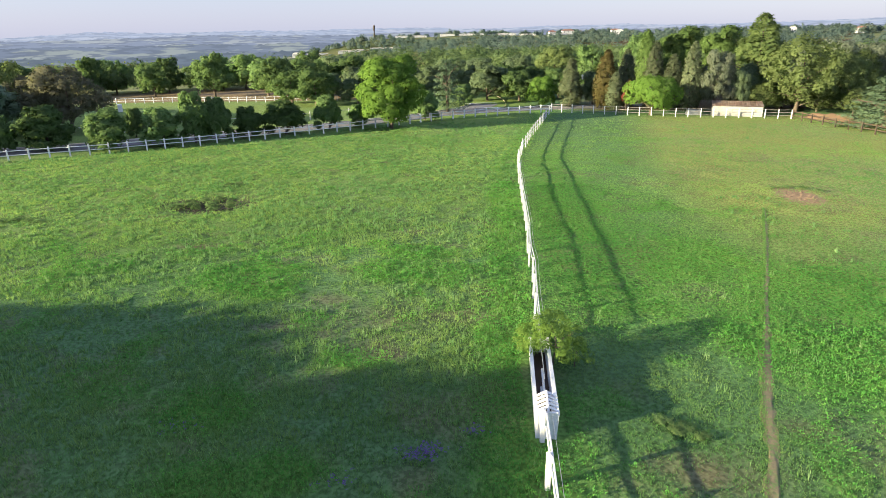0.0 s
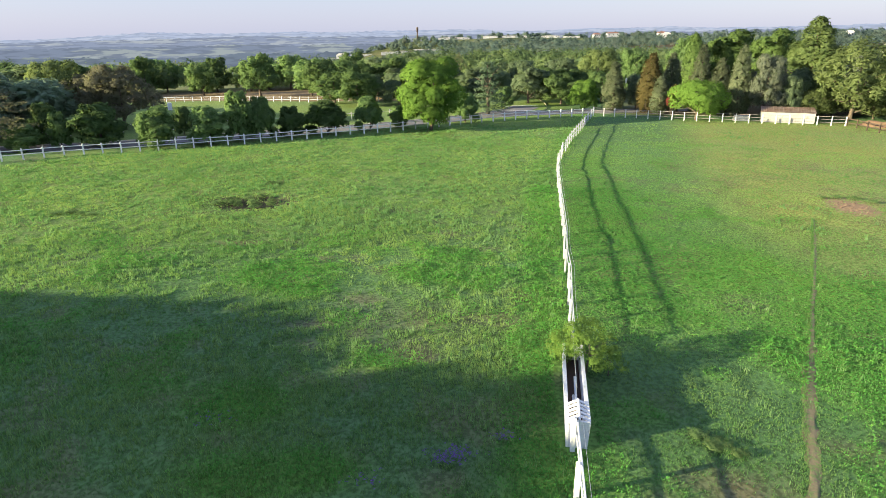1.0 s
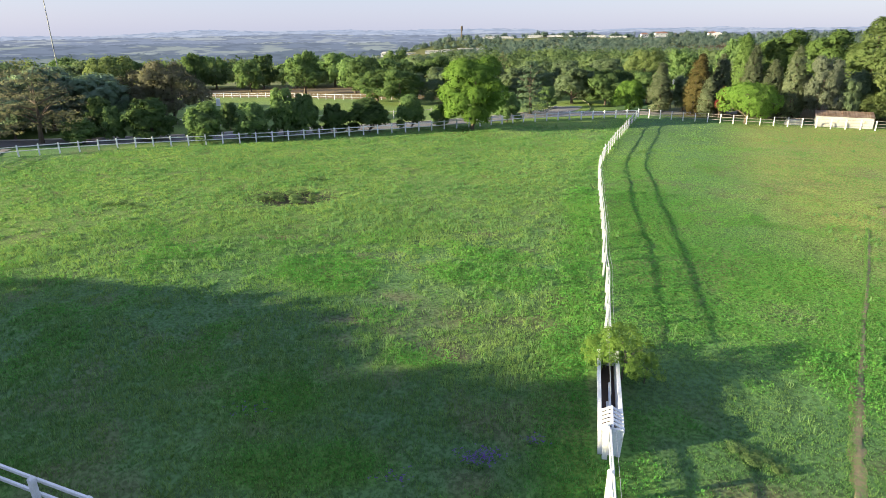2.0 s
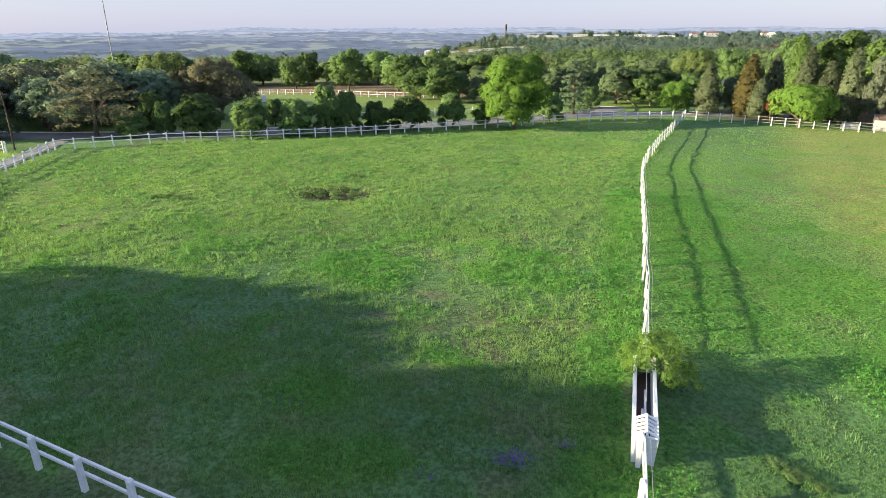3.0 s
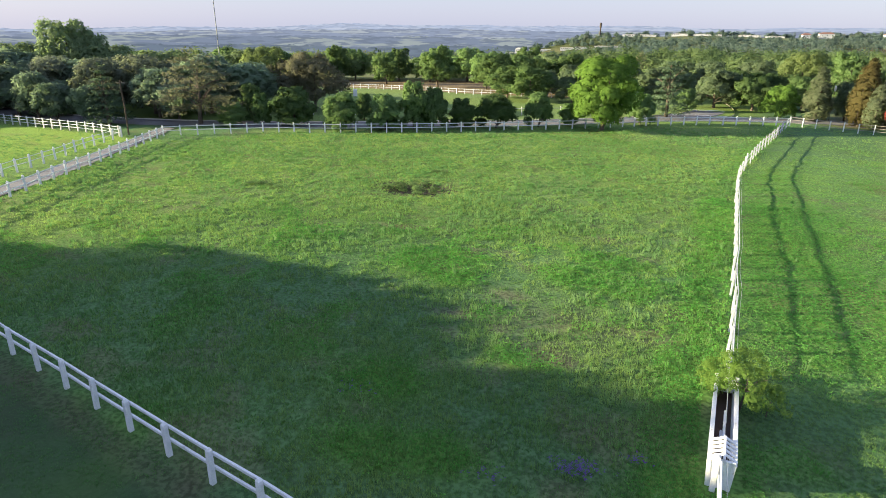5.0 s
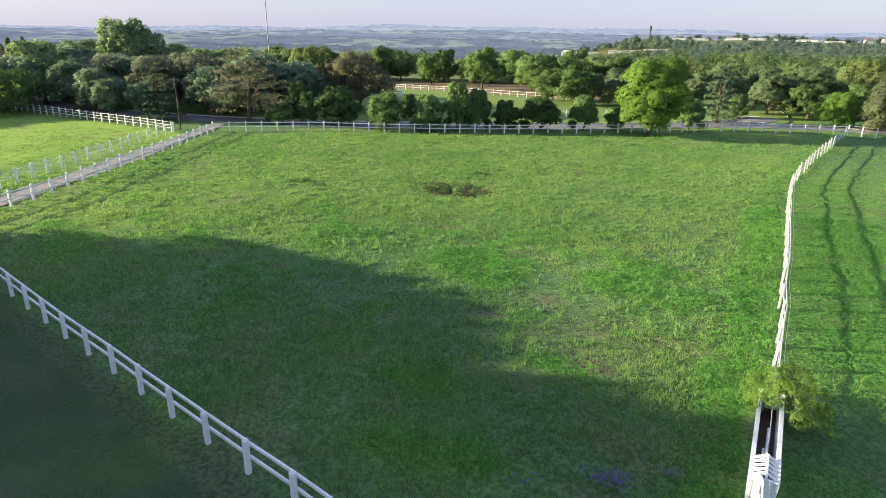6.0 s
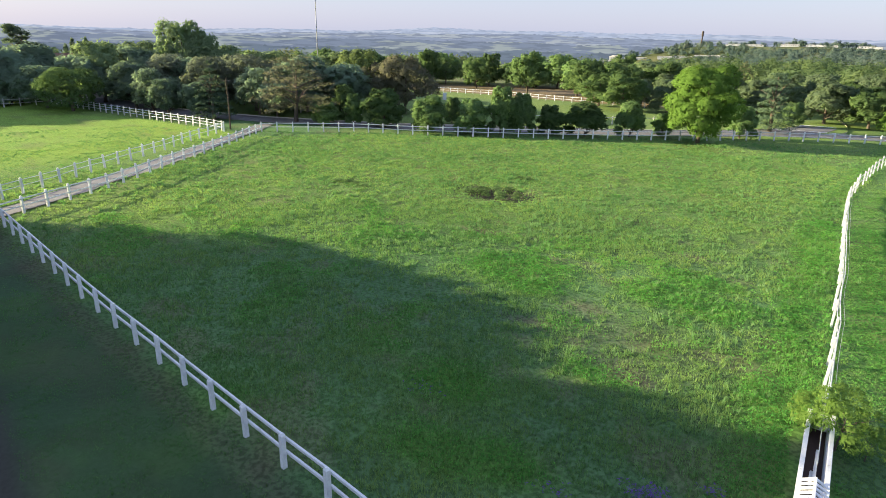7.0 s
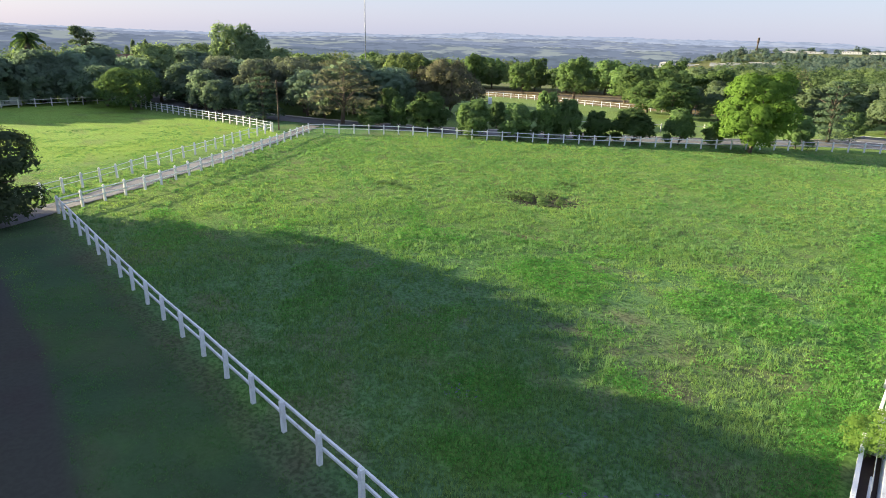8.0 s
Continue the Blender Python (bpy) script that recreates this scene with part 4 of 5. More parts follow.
for kind, x, y, h, r, words in [
        ("rust_cypress", 21.5, 101.5, 9.3, 2.0, "rust-brown conical cypress behind the fence"), ("cypress", 16.3, 104.6, 7.9, 2.0, "grey-green conical cypress behind the fence"), ("shrub", 12.0, 105.9, 4.7, 2.7, "rounded bright green shrub by the corner"),
        ("blunt_cypress", 29.5, 108.9, 11.8, 1.8, "tall olive-brown cypress behind the fence"), ("cypress", 25.1, 103.8, 9.2, 1.8, "grey-green conical cypress behind the fence"), ("cypress", 29.0, 101.8, 10.4, 1.8, "grey-green conical cypress behind the fence"),
        ("maple", 36.5, 113.1, 12.2, 4.8, "tall bright green leafy tree"), ("maple", 41.7, 109.3, 12.2, 4.0, "tall bright green leafy tree"), ("cypress", 31.3, 99.5, 8.5, 1.8, "grey-green conical cypress behind the fence"),
        ("cypress", 33.8, 98.3, 10.4, 1.8, "grey-green conical cypress behind the fence"), ("grey", 37.0, 96.5, 8.8, 2.9, "rounded grey-green tree beside the shed"), ("bush", 26.6, 92.9, 5.2, 3.9, "small spreading bright green tree at the fence"),
        ("poplar", 45.8, 103.3, 14.2, 6.8, "very tall feathery light green tree"), ("airy", 48.2, 94.6, 9.6, 5.9, "wide olive-green tree above the shed"), ("blue_conifer", 51.8, 79.4, 6.8, 5.0, "low blue-green conifer by the dark fence"),
        ("red", 24.3, 98.4, 4.4, 0.9, "dark red-leaved shrub between cypresses"), ("cypress", 22.6, 99.3, 5.9, 1.5, "grey-green conical cypress behind the fence")]:
    plant(kind, x, y, h, r, words, "shrub" if kind in ("shrub", "red") else "tree", "trees behind the white fence")
RIGHT_MORE = [("dark", 39.8, 95.5, 5.9, 2.0), ("airy", 56.3, 96.5, 6.8, 3.6), ("broad", 37.0, 146.2, 11.0, 4.2), ("lime", 19.0, 149.4, 8.2, 4.9), ("broad", 25.2, 138.4, 9.0, 4.0), ("dark", 28.0, 112.0, 7.0, 3.2),
              ("dark", 34.5, 104.5, 6.0, 3.0), ("grey", 66, 118, 9.5, 4.4), ("grey", 74, 122, 9.0, 4.4), ("dark", 43.0, 98.5, 6.5, 2.8), ("airy", 60.0, 106.0, 7.4, 3.8), ("grey", 58.0, 112.0, 8.4, 4.0), ("airy", 65.5, 110.0, 7.2, 3.8), ("grey", 71.0, 113.0, 8.6, 4.2), ("airy", 55.5, 104.0, 6.4, 3.4), ("dark", 20.5, 107.0, 5.5, 2.6)]
for x, y, h, r in ((43.0, 95.5, 3.6, 2.6), (47.0, 97.0, 3.4, 2.8), (51.5, 95.0, 3.6, 2.8), (55.0, 92.0, 3.2, 2.4), (50.5, 100.5, 4.6, 3.2), (57.5, 100.0, 5.0, 3.4), (62.0, 97.0, 4.4, 3.2), (44.0, 99.5, 5.4, 3.0)):
    plant("airy", x, y, h, r, "low olive-green scrub under the trees by the shed", "shrub", "scrub by the shed")
for kind, x, y, h, r in RIGHT_MORE:
    plant(kind, x, y, h, r, WORDS[kind], group="trees behind the white fence")
rim = random.Random(12)
for k in range(15):
    az, d = radians(-42 + 1.95 * k + rim.uniform(-0.8, 0.8)), 182 + rim.uniform(-2, 12)
    plant("broad", d * math.sin(az), d * math.cos(az), rim.uniform(4.4, 8.2), rim.uniform(3.6, 5.6), "broad green tree at the wood's edge", group="trees at the wood's edge", variants=3)
# Thickets added to close bright gaps under the trees and shade the fence.
for x, y, h in ((-105.5, 29.0, 6.0), (-106.0, 34.0, 5.4), (-105.8, 40.5, 5.8), (-104.5, 46.0, 5.2), (-107.0, 23.0, 6.2), (-113.0, 28.0, 6.5), (-113.5, 34.0, 6.0), (-113.0, 40.5, 6.0), (-114.0, 47.0, 6.5), (-112.0, 53.5, 6.0), (-84.0, 58.8, 4.6), (-95.0, 61.0, 5.2)):
    plant("thicket", x, y, h, 3.4, "low dense dark thicket behind the fence", "thicket", "dark thickets")
# tall trees west of the paddock whose shade falls over the near grass
plant("holm", -42.3, 12.4, 5.7, 4.4, "dense dark tree beside the lane in shade")
# Out of view; places and heights are fitted to the edge of their shade.
SHADE = [(-48.0, 9.6, 8.1, 2.3), (-48.0, 7.8, 8.88, 2.2), (-48.0, 5.8, 9.95, 2.2), (-48.0, 3.9, 9.85, 1.8), (-48.0, 1.9, 10.2, 1.7), (-48.0, 1.0, 10.2, 1.4), (-48.0, 0.2, 10.25, 1.5), (-48.0, -0.7, 10.7, 1.3), (-48.0, -1.6, 11.4, 1.3), (-48.2, -2.4, 12.0, 1.0), (-48.0, -3.4, 13.15, 1.1), (-48.0, -4.7, 13.8, 1.4),
         (-48.0, -6.0, 13.4, 1.5), (-48.0, -7.2, 12.9, 1.3), (-43.9, -9.7, 11.3, 4.0), (-41.2, -15.6, 10.4, 4.5), (-51.0, 7.4, 8.75, 3.2), (-51.0, 4.4, 9.55, 3.0), (-51.0, 1.6, 10.1, 3.0), (-50.0, -0.6, 10.4, 2.4), (-49.5, -2.6, 11.5, 2.0),
         (-46.8, -5.2, 12.8, 2.4), (-45.3, -7.2, 12.2, 2.2), (-55.9, 2.0, 10.0, 3.8), (-54.2, -1.6, 10.6, 3.8), (-52.6, -5.3, 11.4, 4.0), (-50.5, -9.8, 10.9, 4.2), (-48.4, -14.4, 9.9, 4.2)]
for x, y, h, r in SHADE:
    plant("shade", x, y, h, r, "tall dense dark tree beside the lane", group="tall trees beside the lane")


# ---- far woods ----
def far_woods(name, near, far, count, size, material, label, seed):
    """Trees that nobody could count, out to the skyline."""
    rng = np.random.default_rng(seed)
    az = np.radians(rng.uniform(-84, 46, count * 3))
    d = np.sqrt(rng.uniform(near ** 2, far ** 2, count * 3))
    x, y = d * np.sin(az), d * np.cos(az)
    keep = (fbm(x / 160, y / 110, 31, 2) < 0.60) | (d < 380)
    deg = np.degrees(az)
    keep &= ~((d < 170) & (deg < -14))
    wall = np.interp(deg, [-16.8, -14.5, -12.2, -7.8], [1056, 1024, 984, 924])
    keep &= ~((d > wall - 32) & (d < wall + 8) & (deg > -18) & (deg < -7)) & ~((d > 1000) & (d < 1062) & (deg > -9) & (deg < 6))
    x, y, d = x[keep][:count], y[keep][:count], d[keep][:count]
    z = ground_z(x, y)
    verts, tones, softs = [], [], []
    for px, py_, pz, pd in zip(x, y, z, d):
        h, r = rng.uniform(5.0, 10.5), rng.uniform(2.0, 5.6)
        if pd > 450 and rng.random() < 0.06:
            h, r = h * 1.2, r * 0.5
        n = 104 if pd < 265 else (46 if pd < 450 else 31)
        dirs = rng.normal(0, 1, (n, 3))
        dirs /= np.linalg.norm(dirs, axis=1)[:, None]
        dirs[:, 2] = np.abs(dirs[:, 2]) * 1.2 - 0.35
        blob = np.array([r, r, h * 0.5]) * rng.uniform(0.72, 1.05, (n, 1))
        c = np.array([px, py_, pz + h * 0.52]) + dirs * blob
        v, t = leaf_cloud(c, dirs, size * (r / 3.5) * max(1, pd / 420), rng)
        verts.append(v)
        kindly = rng.random()
        softs.append(np.repeat(dirs / np.linalg.norm(dirs, axis=1)[:, None], 9, 0))
        tones.append(np.clip(t * 0.3 + rng.beta(1.2, 2.0) * 0.85, 0, 1) + (rng.uniform(0.5, 1.0) if kindly < 0.14 else 0.0))
    v, t = np.concatenate(verts), np.concatenate(tones)
    tagged(new(name, mesh_from(name, v, np.arange(len(v)).reshape(-1, 3), material, t, np.concatenate(softs))), label, "woodland", kind="stuff")


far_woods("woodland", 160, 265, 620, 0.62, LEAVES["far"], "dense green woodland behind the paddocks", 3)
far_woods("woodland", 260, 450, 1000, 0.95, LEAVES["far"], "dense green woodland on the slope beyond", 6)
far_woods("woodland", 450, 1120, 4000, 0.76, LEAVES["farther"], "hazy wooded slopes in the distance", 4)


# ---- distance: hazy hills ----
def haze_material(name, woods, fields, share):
    """Glowing far country: woods and fields with miles of haze put into their colours."""
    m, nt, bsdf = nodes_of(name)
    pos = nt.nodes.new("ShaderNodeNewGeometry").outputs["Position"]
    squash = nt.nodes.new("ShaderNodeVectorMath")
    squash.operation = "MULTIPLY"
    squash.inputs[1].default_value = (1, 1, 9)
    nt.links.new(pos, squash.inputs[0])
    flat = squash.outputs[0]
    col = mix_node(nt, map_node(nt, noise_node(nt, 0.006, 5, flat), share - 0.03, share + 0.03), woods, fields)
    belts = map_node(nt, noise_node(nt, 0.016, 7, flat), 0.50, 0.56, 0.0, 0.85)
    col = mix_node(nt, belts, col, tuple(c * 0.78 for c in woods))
    # Random brighter patches, painted as sunlit fields.
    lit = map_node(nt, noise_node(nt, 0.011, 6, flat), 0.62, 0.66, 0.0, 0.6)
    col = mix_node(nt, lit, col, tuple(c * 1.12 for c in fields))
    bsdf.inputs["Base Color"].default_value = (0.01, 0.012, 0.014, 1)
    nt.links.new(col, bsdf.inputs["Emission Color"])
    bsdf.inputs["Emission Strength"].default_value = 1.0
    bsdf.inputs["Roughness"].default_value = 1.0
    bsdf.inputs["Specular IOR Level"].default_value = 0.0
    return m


def hill(radius, base, top, rough, seed, material, fall=0.0, az0=-110, az1=60):
    az = np.radians(np.linspace(az0, az1, 900))
    prof = top - fall * ramp(-np.degrees(az), 28, 55) - base * (1 - fbm(az * 7, az * 0 + seed, seed, 4) * 1.2)
    crest = prof + rough * fbm(az * 260, az * 0, seed + 2, 2)
    x, y = radius * np.sin(az), radius * np.cos(az)
    rows = [(0.7, np.full_like(x, -85.0)), (0.88, prof * 0.5 - 40), (1.0, prof), (1.002, crest), (1.15, np.full_like(x, -80.0))]
    v = np.stack([np.column_stack([x * k, y * k, z]) for k, z in rows], 1)
    n = len(rows)
    idx = np.arange(len(az) * n).reshape(-1, n)
    f = np.concatenate([np.stack([idx[:-1, k], idx[1:, k], idx[1:, k + 1], idx[:-1, k + 1]], -1) for k in range(n - 1)])
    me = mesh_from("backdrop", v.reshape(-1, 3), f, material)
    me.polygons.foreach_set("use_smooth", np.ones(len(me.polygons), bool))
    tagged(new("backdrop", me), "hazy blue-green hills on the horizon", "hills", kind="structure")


# Farther ranges glow paler and bluer, the haze painted in by distance.
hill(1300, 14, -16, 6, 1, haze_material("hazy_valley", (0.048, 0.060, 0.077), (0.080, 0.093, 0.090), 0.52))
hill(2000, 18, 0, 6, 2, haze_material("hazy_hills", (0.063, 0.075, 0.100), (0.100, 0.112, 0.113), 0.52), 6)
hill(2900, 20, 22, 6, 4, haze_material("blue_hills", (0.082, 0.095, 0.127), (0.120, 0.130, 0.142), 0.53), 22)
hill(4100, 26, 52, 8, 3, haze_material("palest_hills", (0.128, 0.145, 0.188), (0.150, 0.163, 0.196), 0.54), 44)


# ---- trough, rack and bush on the dividing fence ----
def thing(name, m, label, category, group=""):
    ob = tagged(new(name), label, category, group)
    ob.matrix_basis = m
    return ob


def box_part(name, parent, material, x0, y0, z0, x1, y1, z1, bevel=0.012, label=""):
    return part(name, add_box(bmesh.new(), x0, y0, z0, x1, y1, z1, bevel), material, parent, label)


def trough():
    top = thing("feed_trough", pose(3.87, 16.1, 0, 0, 0, -1.9), "long white-painted feed trough with dark maroon inside", "trough")
    for sg in (-1, 1):
        bm = add_box(bmesh.new(), -0.05, 0.0, -0.05, 0.05, 4.9, 0.87, 0.012)
        for v in bm.verts:
            v.co.x += sg * (0.275 + 0.055 * v.co.z)
        part("side_panel", bm, PAINT, top)
        box_part("rim", top, RAIL_PAINT, sg * 0.322 - 0.06, -0.02, 0.874, sg * 0.322 + 0.06, 4.92, 0.92)
    for y0 in (0.06, 4.84):
        box_part("end_panel", top, PAINT, -0.27, y0 - 0.04, -0.05, 0.27, y0 + 0.04, 0.86)
    box_part("lining", top, MAROON, -0.24, 0.12, 0.28, 0.24, 4.78, 0.34, 0.01, "dark maroon lining")
    rack = thing("hay_rack", pose(3.9, 16.08, 0, 0, 0, -1.9), "small white slatted gable rack on the trough end", "rack")
    box_part("ridge_rail", rack, RAIL_PAINT, -0.035, -0.1, 1.06, 0.035, 1.02, 1.12)
    box_part("front_board", rack, PAINT, -0.31, -0.04, 0.922, 0.31, 0.04, 1.0)
    for k in range(5):
        for sg in (-1, 1):
            bm = add_box(bmesh.new(), 0.0, -0.05, -0.02, 0.36, 0.05, 0.02, 0.008)
            ob = part("slat", bm, PAINT, rack)
            ob.matrix_basis = pose(sg * 0.03, 0.14 + 0.2 * k, 1.09, 0, 28, 0 if sg > 0 else 180)
    for a, b in (((3.95, 17.7, 0.62), (4.02, 19.3, 0.55)), ((3.86, 17.4, 0.6), (3.9, 18.2, 0.5))):
        bm = add_tube(bmesh.new(), [a, b], [0.045, 0.04], 8)
        tagged(new("loose_pole", bm_mesh("loose_pole", bm, RAIL_PAINT)), "loose white pole lying inside the trough", "pole")
    bm = add_tube(bmesh.new(), [(3.93, 17.6, 1.2), (4.02, 20.0, 1.16), (4.1, 22.3, 1.24)], [0.014] * 3, 5)
    tagged(new("fence_wire", bm_mesh("fence_wire", bm, STEEL)), "thin pale wire strung above the trough", "wire")


trough()
plant("sapling", 4.55, 20.5, 1.9, 1.25, "sparse yellow-green bush growing over the trough end", "bush", variants=1)
plant("sapling", 4.0, 21.6, 0.95, 1.0, "low sparse yellow-green bush against the fence", "bush", variants=1)
plant("sapling", 5.35, 20.5, 0.95, 0.75, "low yellow-green bush beside the trough end", "bush", variants=1)
for x, y, r in ((24.4, 47.9, 0.4), (25.4, 48.1, 0.5), (26.6, 47.8, 0.4), (27.4, 46.9, 0.45)):
    plant("weed", x, y, 0.22, r, "dark weed at the edge of bare dirt", "weed", "weeds round the dirt patch", variants=1)
for x, y, r in ((-20.6, 41.9, 0.5), (-19.9, 42.9, 0.6), (-19.2, 41.9, 0.45), (-18.6, 43.2, 0.6), (-18.0, 42.3, 0.5), (-17.3, 43.6, 0.45), (-20.9, 42.8, 0.5), (-19.4, 44.2, 0.6), (-20.4, 43.6, 0.6), (-21.3, 42.2, 0.5), (-18.5, 44.6, 0.5), (-16.9, 42.6, 0.45), (-17.8, 41.6, 0.5)):
    plant("weed", x, y, 0.14, r, "grey-green weed growing in the bare hollow", "weed", "weeds in the hollow", variants=1)
for x, y, r in ((-19.4, 48.8, 0.5), (-18.8, 49.0, 0.4), (-31.4, 38.3, 0.55), (-30.5, 38.7, 0.6), (-29.6, 38.4, 0.5), (-28.7, 38.3, 0.5)):
    plant("weed", x, y, 0.2, r, "low dark green weed standing out of the meadow", "weed", "weeds in the meadow", variants=1)
for x, y, r in ((8.2, 16.7, 0.5), (7.7, 17.1, 0.35), (8.7, 16.3, 0.3)):
    plant("weed", x, y, 0.17, r, "leafy green weed in the short grass", "weed", "weeds by the trough", variants=1)


def clods(name, spot, count, material, label, seed):
    """Lumps of turned earth lying on a bare patch, each a small crushed icosphere."""
    rng = np.random.default_rng(seed)
    bm = bmesh.new()
    bmesh.ops.create_icosphere(bm, subdivisions=1, radius=1.0)
    ball = np.array([v.co[:] for v in bm.verts])
    tri = np.array([[v.index for v in f.verts] for f in bm.faces])
    bm.free()
    cx, cy, rx, ry = spot
    verts, faces = [], []
    for k in range(count):
        a, q = rng.uniform(0, 2 * math.pi), math.sqrt(rng.random())
        x, y = cx + math.cos(a) * rx * q * rng.uniform(0.5, 1.0), cy + math.sin(a) * ry * q * rng.uniform(0.5, 1.0)
        size = rng.uniform(0.03, 0.11) * np.array([1.3, 1.0, 0.55])
        faces.append(tri + k * len(ball))
        verts.append(ball * size * rng.uniform(0.7, 1.25, ball.shape) + np.array([x, y, float(turf_z(x, y)) + 0.01]))
    tagged(new(name, mesh_from(name, np.concatenate(verts), np.concatenate(faces), material)), label, "soil", kind="stuff")


clods("soil_clods", DIRT, 90, DRY_SOIL, "loose brown soil clods on a bare patch", 41)
clods("soil_clods", HOLLOW, 130, DARK_SOIL, "dark damp soil clods in a shallow hollow", 42)


# ---- shed, houses, poles ----
def shed():
    top = thing("shed", pose(35.1, 91.6, 0, 0, 0, -16.6), "low whitewashed shed with a rusty sheet roof behind the fence", "shed")
    box_part("front_wall", top, SHED_WALL, 0, 0, -0.1, 6.6, 0.15, 1.35)
    box_part("back_wall", top, SHED_WALL, 0, 2.6, -0.1, 6.6, 2.75, 1.8)
    for x in (0.0, 6.45):
        bm = add_box(bmesh.new(), x, 0.154, -0.1, x + 0.15, 2.596, 1.35)
        for v in bm.verts:
            if v.co.z > 1 and v.co.y > 1:
                v.co.z = 1.78
        part("side_wall", bm, SHED_WALL, top)
    bm = bmesh.new()
    n = 44
    rows = [[bm.verts.new((-0.1 + 6.8 * k / n, y, z + (0.03 if k % 2 else 0.0))) for k in range(n + 1)] for y, z in ((-0.12, 1.37), (2.9, 1.85))]
    for k in range(n):
        bm.faces.new((rows[0][k], rows[0][k + 1], rows[1][k + 1], rows[1][k]))
    bmesh.ops.solidify(bm, geom=bm.faces[:], thickness=0.03)
    part("roof", bm, RUST_ROOF, top, "rusty corrugated roof sheet")
    stack = thing("sheet_stack", pose(31.6, 92.4, 0, 0, 0, -14), "stack of pale blue-grey sheets behind the fence", "stack")
    for k in range(4):
        box_part("sheet", stack, STEEL, 0.05 * k, 0.03 * k, 0.18 * k, 2.2 - 0.06 * k, 1.2, 0.18 * k + 0.16)


shed()
PLASTER = surface("pale_grey_plaster", (0.5, 0.49, 0.47), (0.42, 0.41, 0.4), (0.32, 0.3, 0.28), 0.4, 8, 0.85, 0.2, 0.005)
SLATE = surface("dark_slate_roof", (0.07, 0.065, 0.085), (0.1, 0.09, 0.11), None, 0.6, 12, 0.6, 0.4, 0.02)
TILE = surface("brown_roof_tiles", (0.16, 0.08, 0.06), (0.22, 0.12, 0.09), (0.1, 0.06, 0.05), 0.6, 12, 0.7, 0.4, 0.02)
WHITE_WALL = surface("white_town_walls", (0.40, 0.43, 0.50), (0.32, 0.35, 0.41), None, 0.05, 1.0, 0.85, 0.2, 0.01)
GLASS = nodes_of("window_glass")[0]
GLASS.node_tree.nodes["Principled BSDF"].inputs["Base Color"].default_value = (0.03, 0.035, 0.04, 1)
GLASS.node_tree.nodes["Principled BSDF"].inputs["Roughness"].default_value = 0.08


def house(x, y, z, turn, w, d, h, roof_h, wall_mat, roof_mat, label, windows=3, name="house"):
    top = thing(name, pose(x, y, z, 0, 0, turn), label, "house" if name == "house" else "building")
    box_part("wall", top, wall_mat, -w / 2, -d / 2, -2.0, w / 2, d / 2, h)
    bm = bmesh.new()
    e, f = w / 2 + 0.4, d / 2 + 0.4
    if roof_h:
        base = [bm.verts.new(p) for p in ((-e, -f, h + 0.005), (e, -f, h + 0.005), (e, f, h + 0.005), (-e, f, h + 0.005))]
        ridge = [bm.verts.new((-e * 0.55, 0, h + roof_h)), bm.verts.new((e * 0.55, 0, h + roof_h))]
        bm.faces.new((base[0], base[1], ridge[1], ridge[0]))
        bm.faces.new((base[2], base[3], ridge[0], ridge[1]))
        bm.faces.new((base[1], base[2], ridge[1]))
        bm.faces.new((base[3], base[0], ridge[0]))
        bm.faces.new(base[::-1])
    else:
        add_box(bm, -e, -f, h + 0.004, e, f, h + 0.25, 0.03)
    part("roof", bm, roof_mat, top)
    for k in range(windows):
        cx = -w / 2 + w * (k + 0.5) / windows
        win = box_part("window", top, PAINT, cx - 0.65, -d / 2 - 0.06, h * 0.38, cx + 0.65, -d / 2 - 0.004, h * 0.78, 0.01)
        box_part("pane", win, GLASS, cx - 0.56, -d / 2 - 0.075, h * 0.38 + 0.09, cx + 0.56, -d / 2 - 0.064, h * 0.78 - 0.09, 0.0)
    return top


house(64, 106.5, 0, -28, 11, 5, 2.3, 0, PLASTER, SLATE, "low grey house with a flat dark roof behind trees", 3)
house(-86, 95, 0, 42, 11, 7, 4.6, 2.4, PLASTER, SLATE, "house with a dark slate roof among trees", 3)
house(-110.5, 58, 0, 60, 10, 7, 3.6, 3.6, PLASTER, TILE, "house with a brown tiled roof among trees", 3)
TOWN = [(-305, 1011, 34, 1.9, 17), (-257, 991, 44, 1.9, 15), (-209, 962, 26, 2.6, 12), (-183, 955, 30, 1.9, 11), (-156, 939, 22, 3.2, 9), (-125, 916, 36, 1.9, 8), (-118, 1048, 52, 2.4, 6), (-58, 1054, 24, 3.2, 3), (-18, 1056, 40, 2.2, 1), (40, 1056, 30, 2.6, -2), (74, 1056, 26, 2.2, -4)]
for x, y, w, hgt, turn in TOWN:
    house(x, y, float(ground_z(x, y)), turn, w, 10, hgt, 0.5, WHITE_WALL, PLASTER, "long white building on the far ridge", 8, "town_building")
rng_town = random.Random(5)
for k in range(22):
    az, d = radians(rng_town.uniform(-44, -16) if k < 14 else rng_town.uniform(2, 30)), rng_town.uniform(820, 1120)
    x, y = d * math.sin(az), d * math.cos(az)
    house(x, y, float(ground_z(x, y)) + 1, -math.degrees(az) + rng_town.uniform(-20, 20), rng_town.uniform(9, 20), 8, rng_town.uniform(4, 6), 2.2, WHITE_WALL, TILE if k % 3 else PLASTER, "small pale house among far trees", 3, "town_house")


MAST_STEEL = surface("dull_grey_steel", (0.2, 0.21, 0.23), (0.26, 0.27, 0.29), None, 0.5, 10, 0.6, 0.1, 0.002)


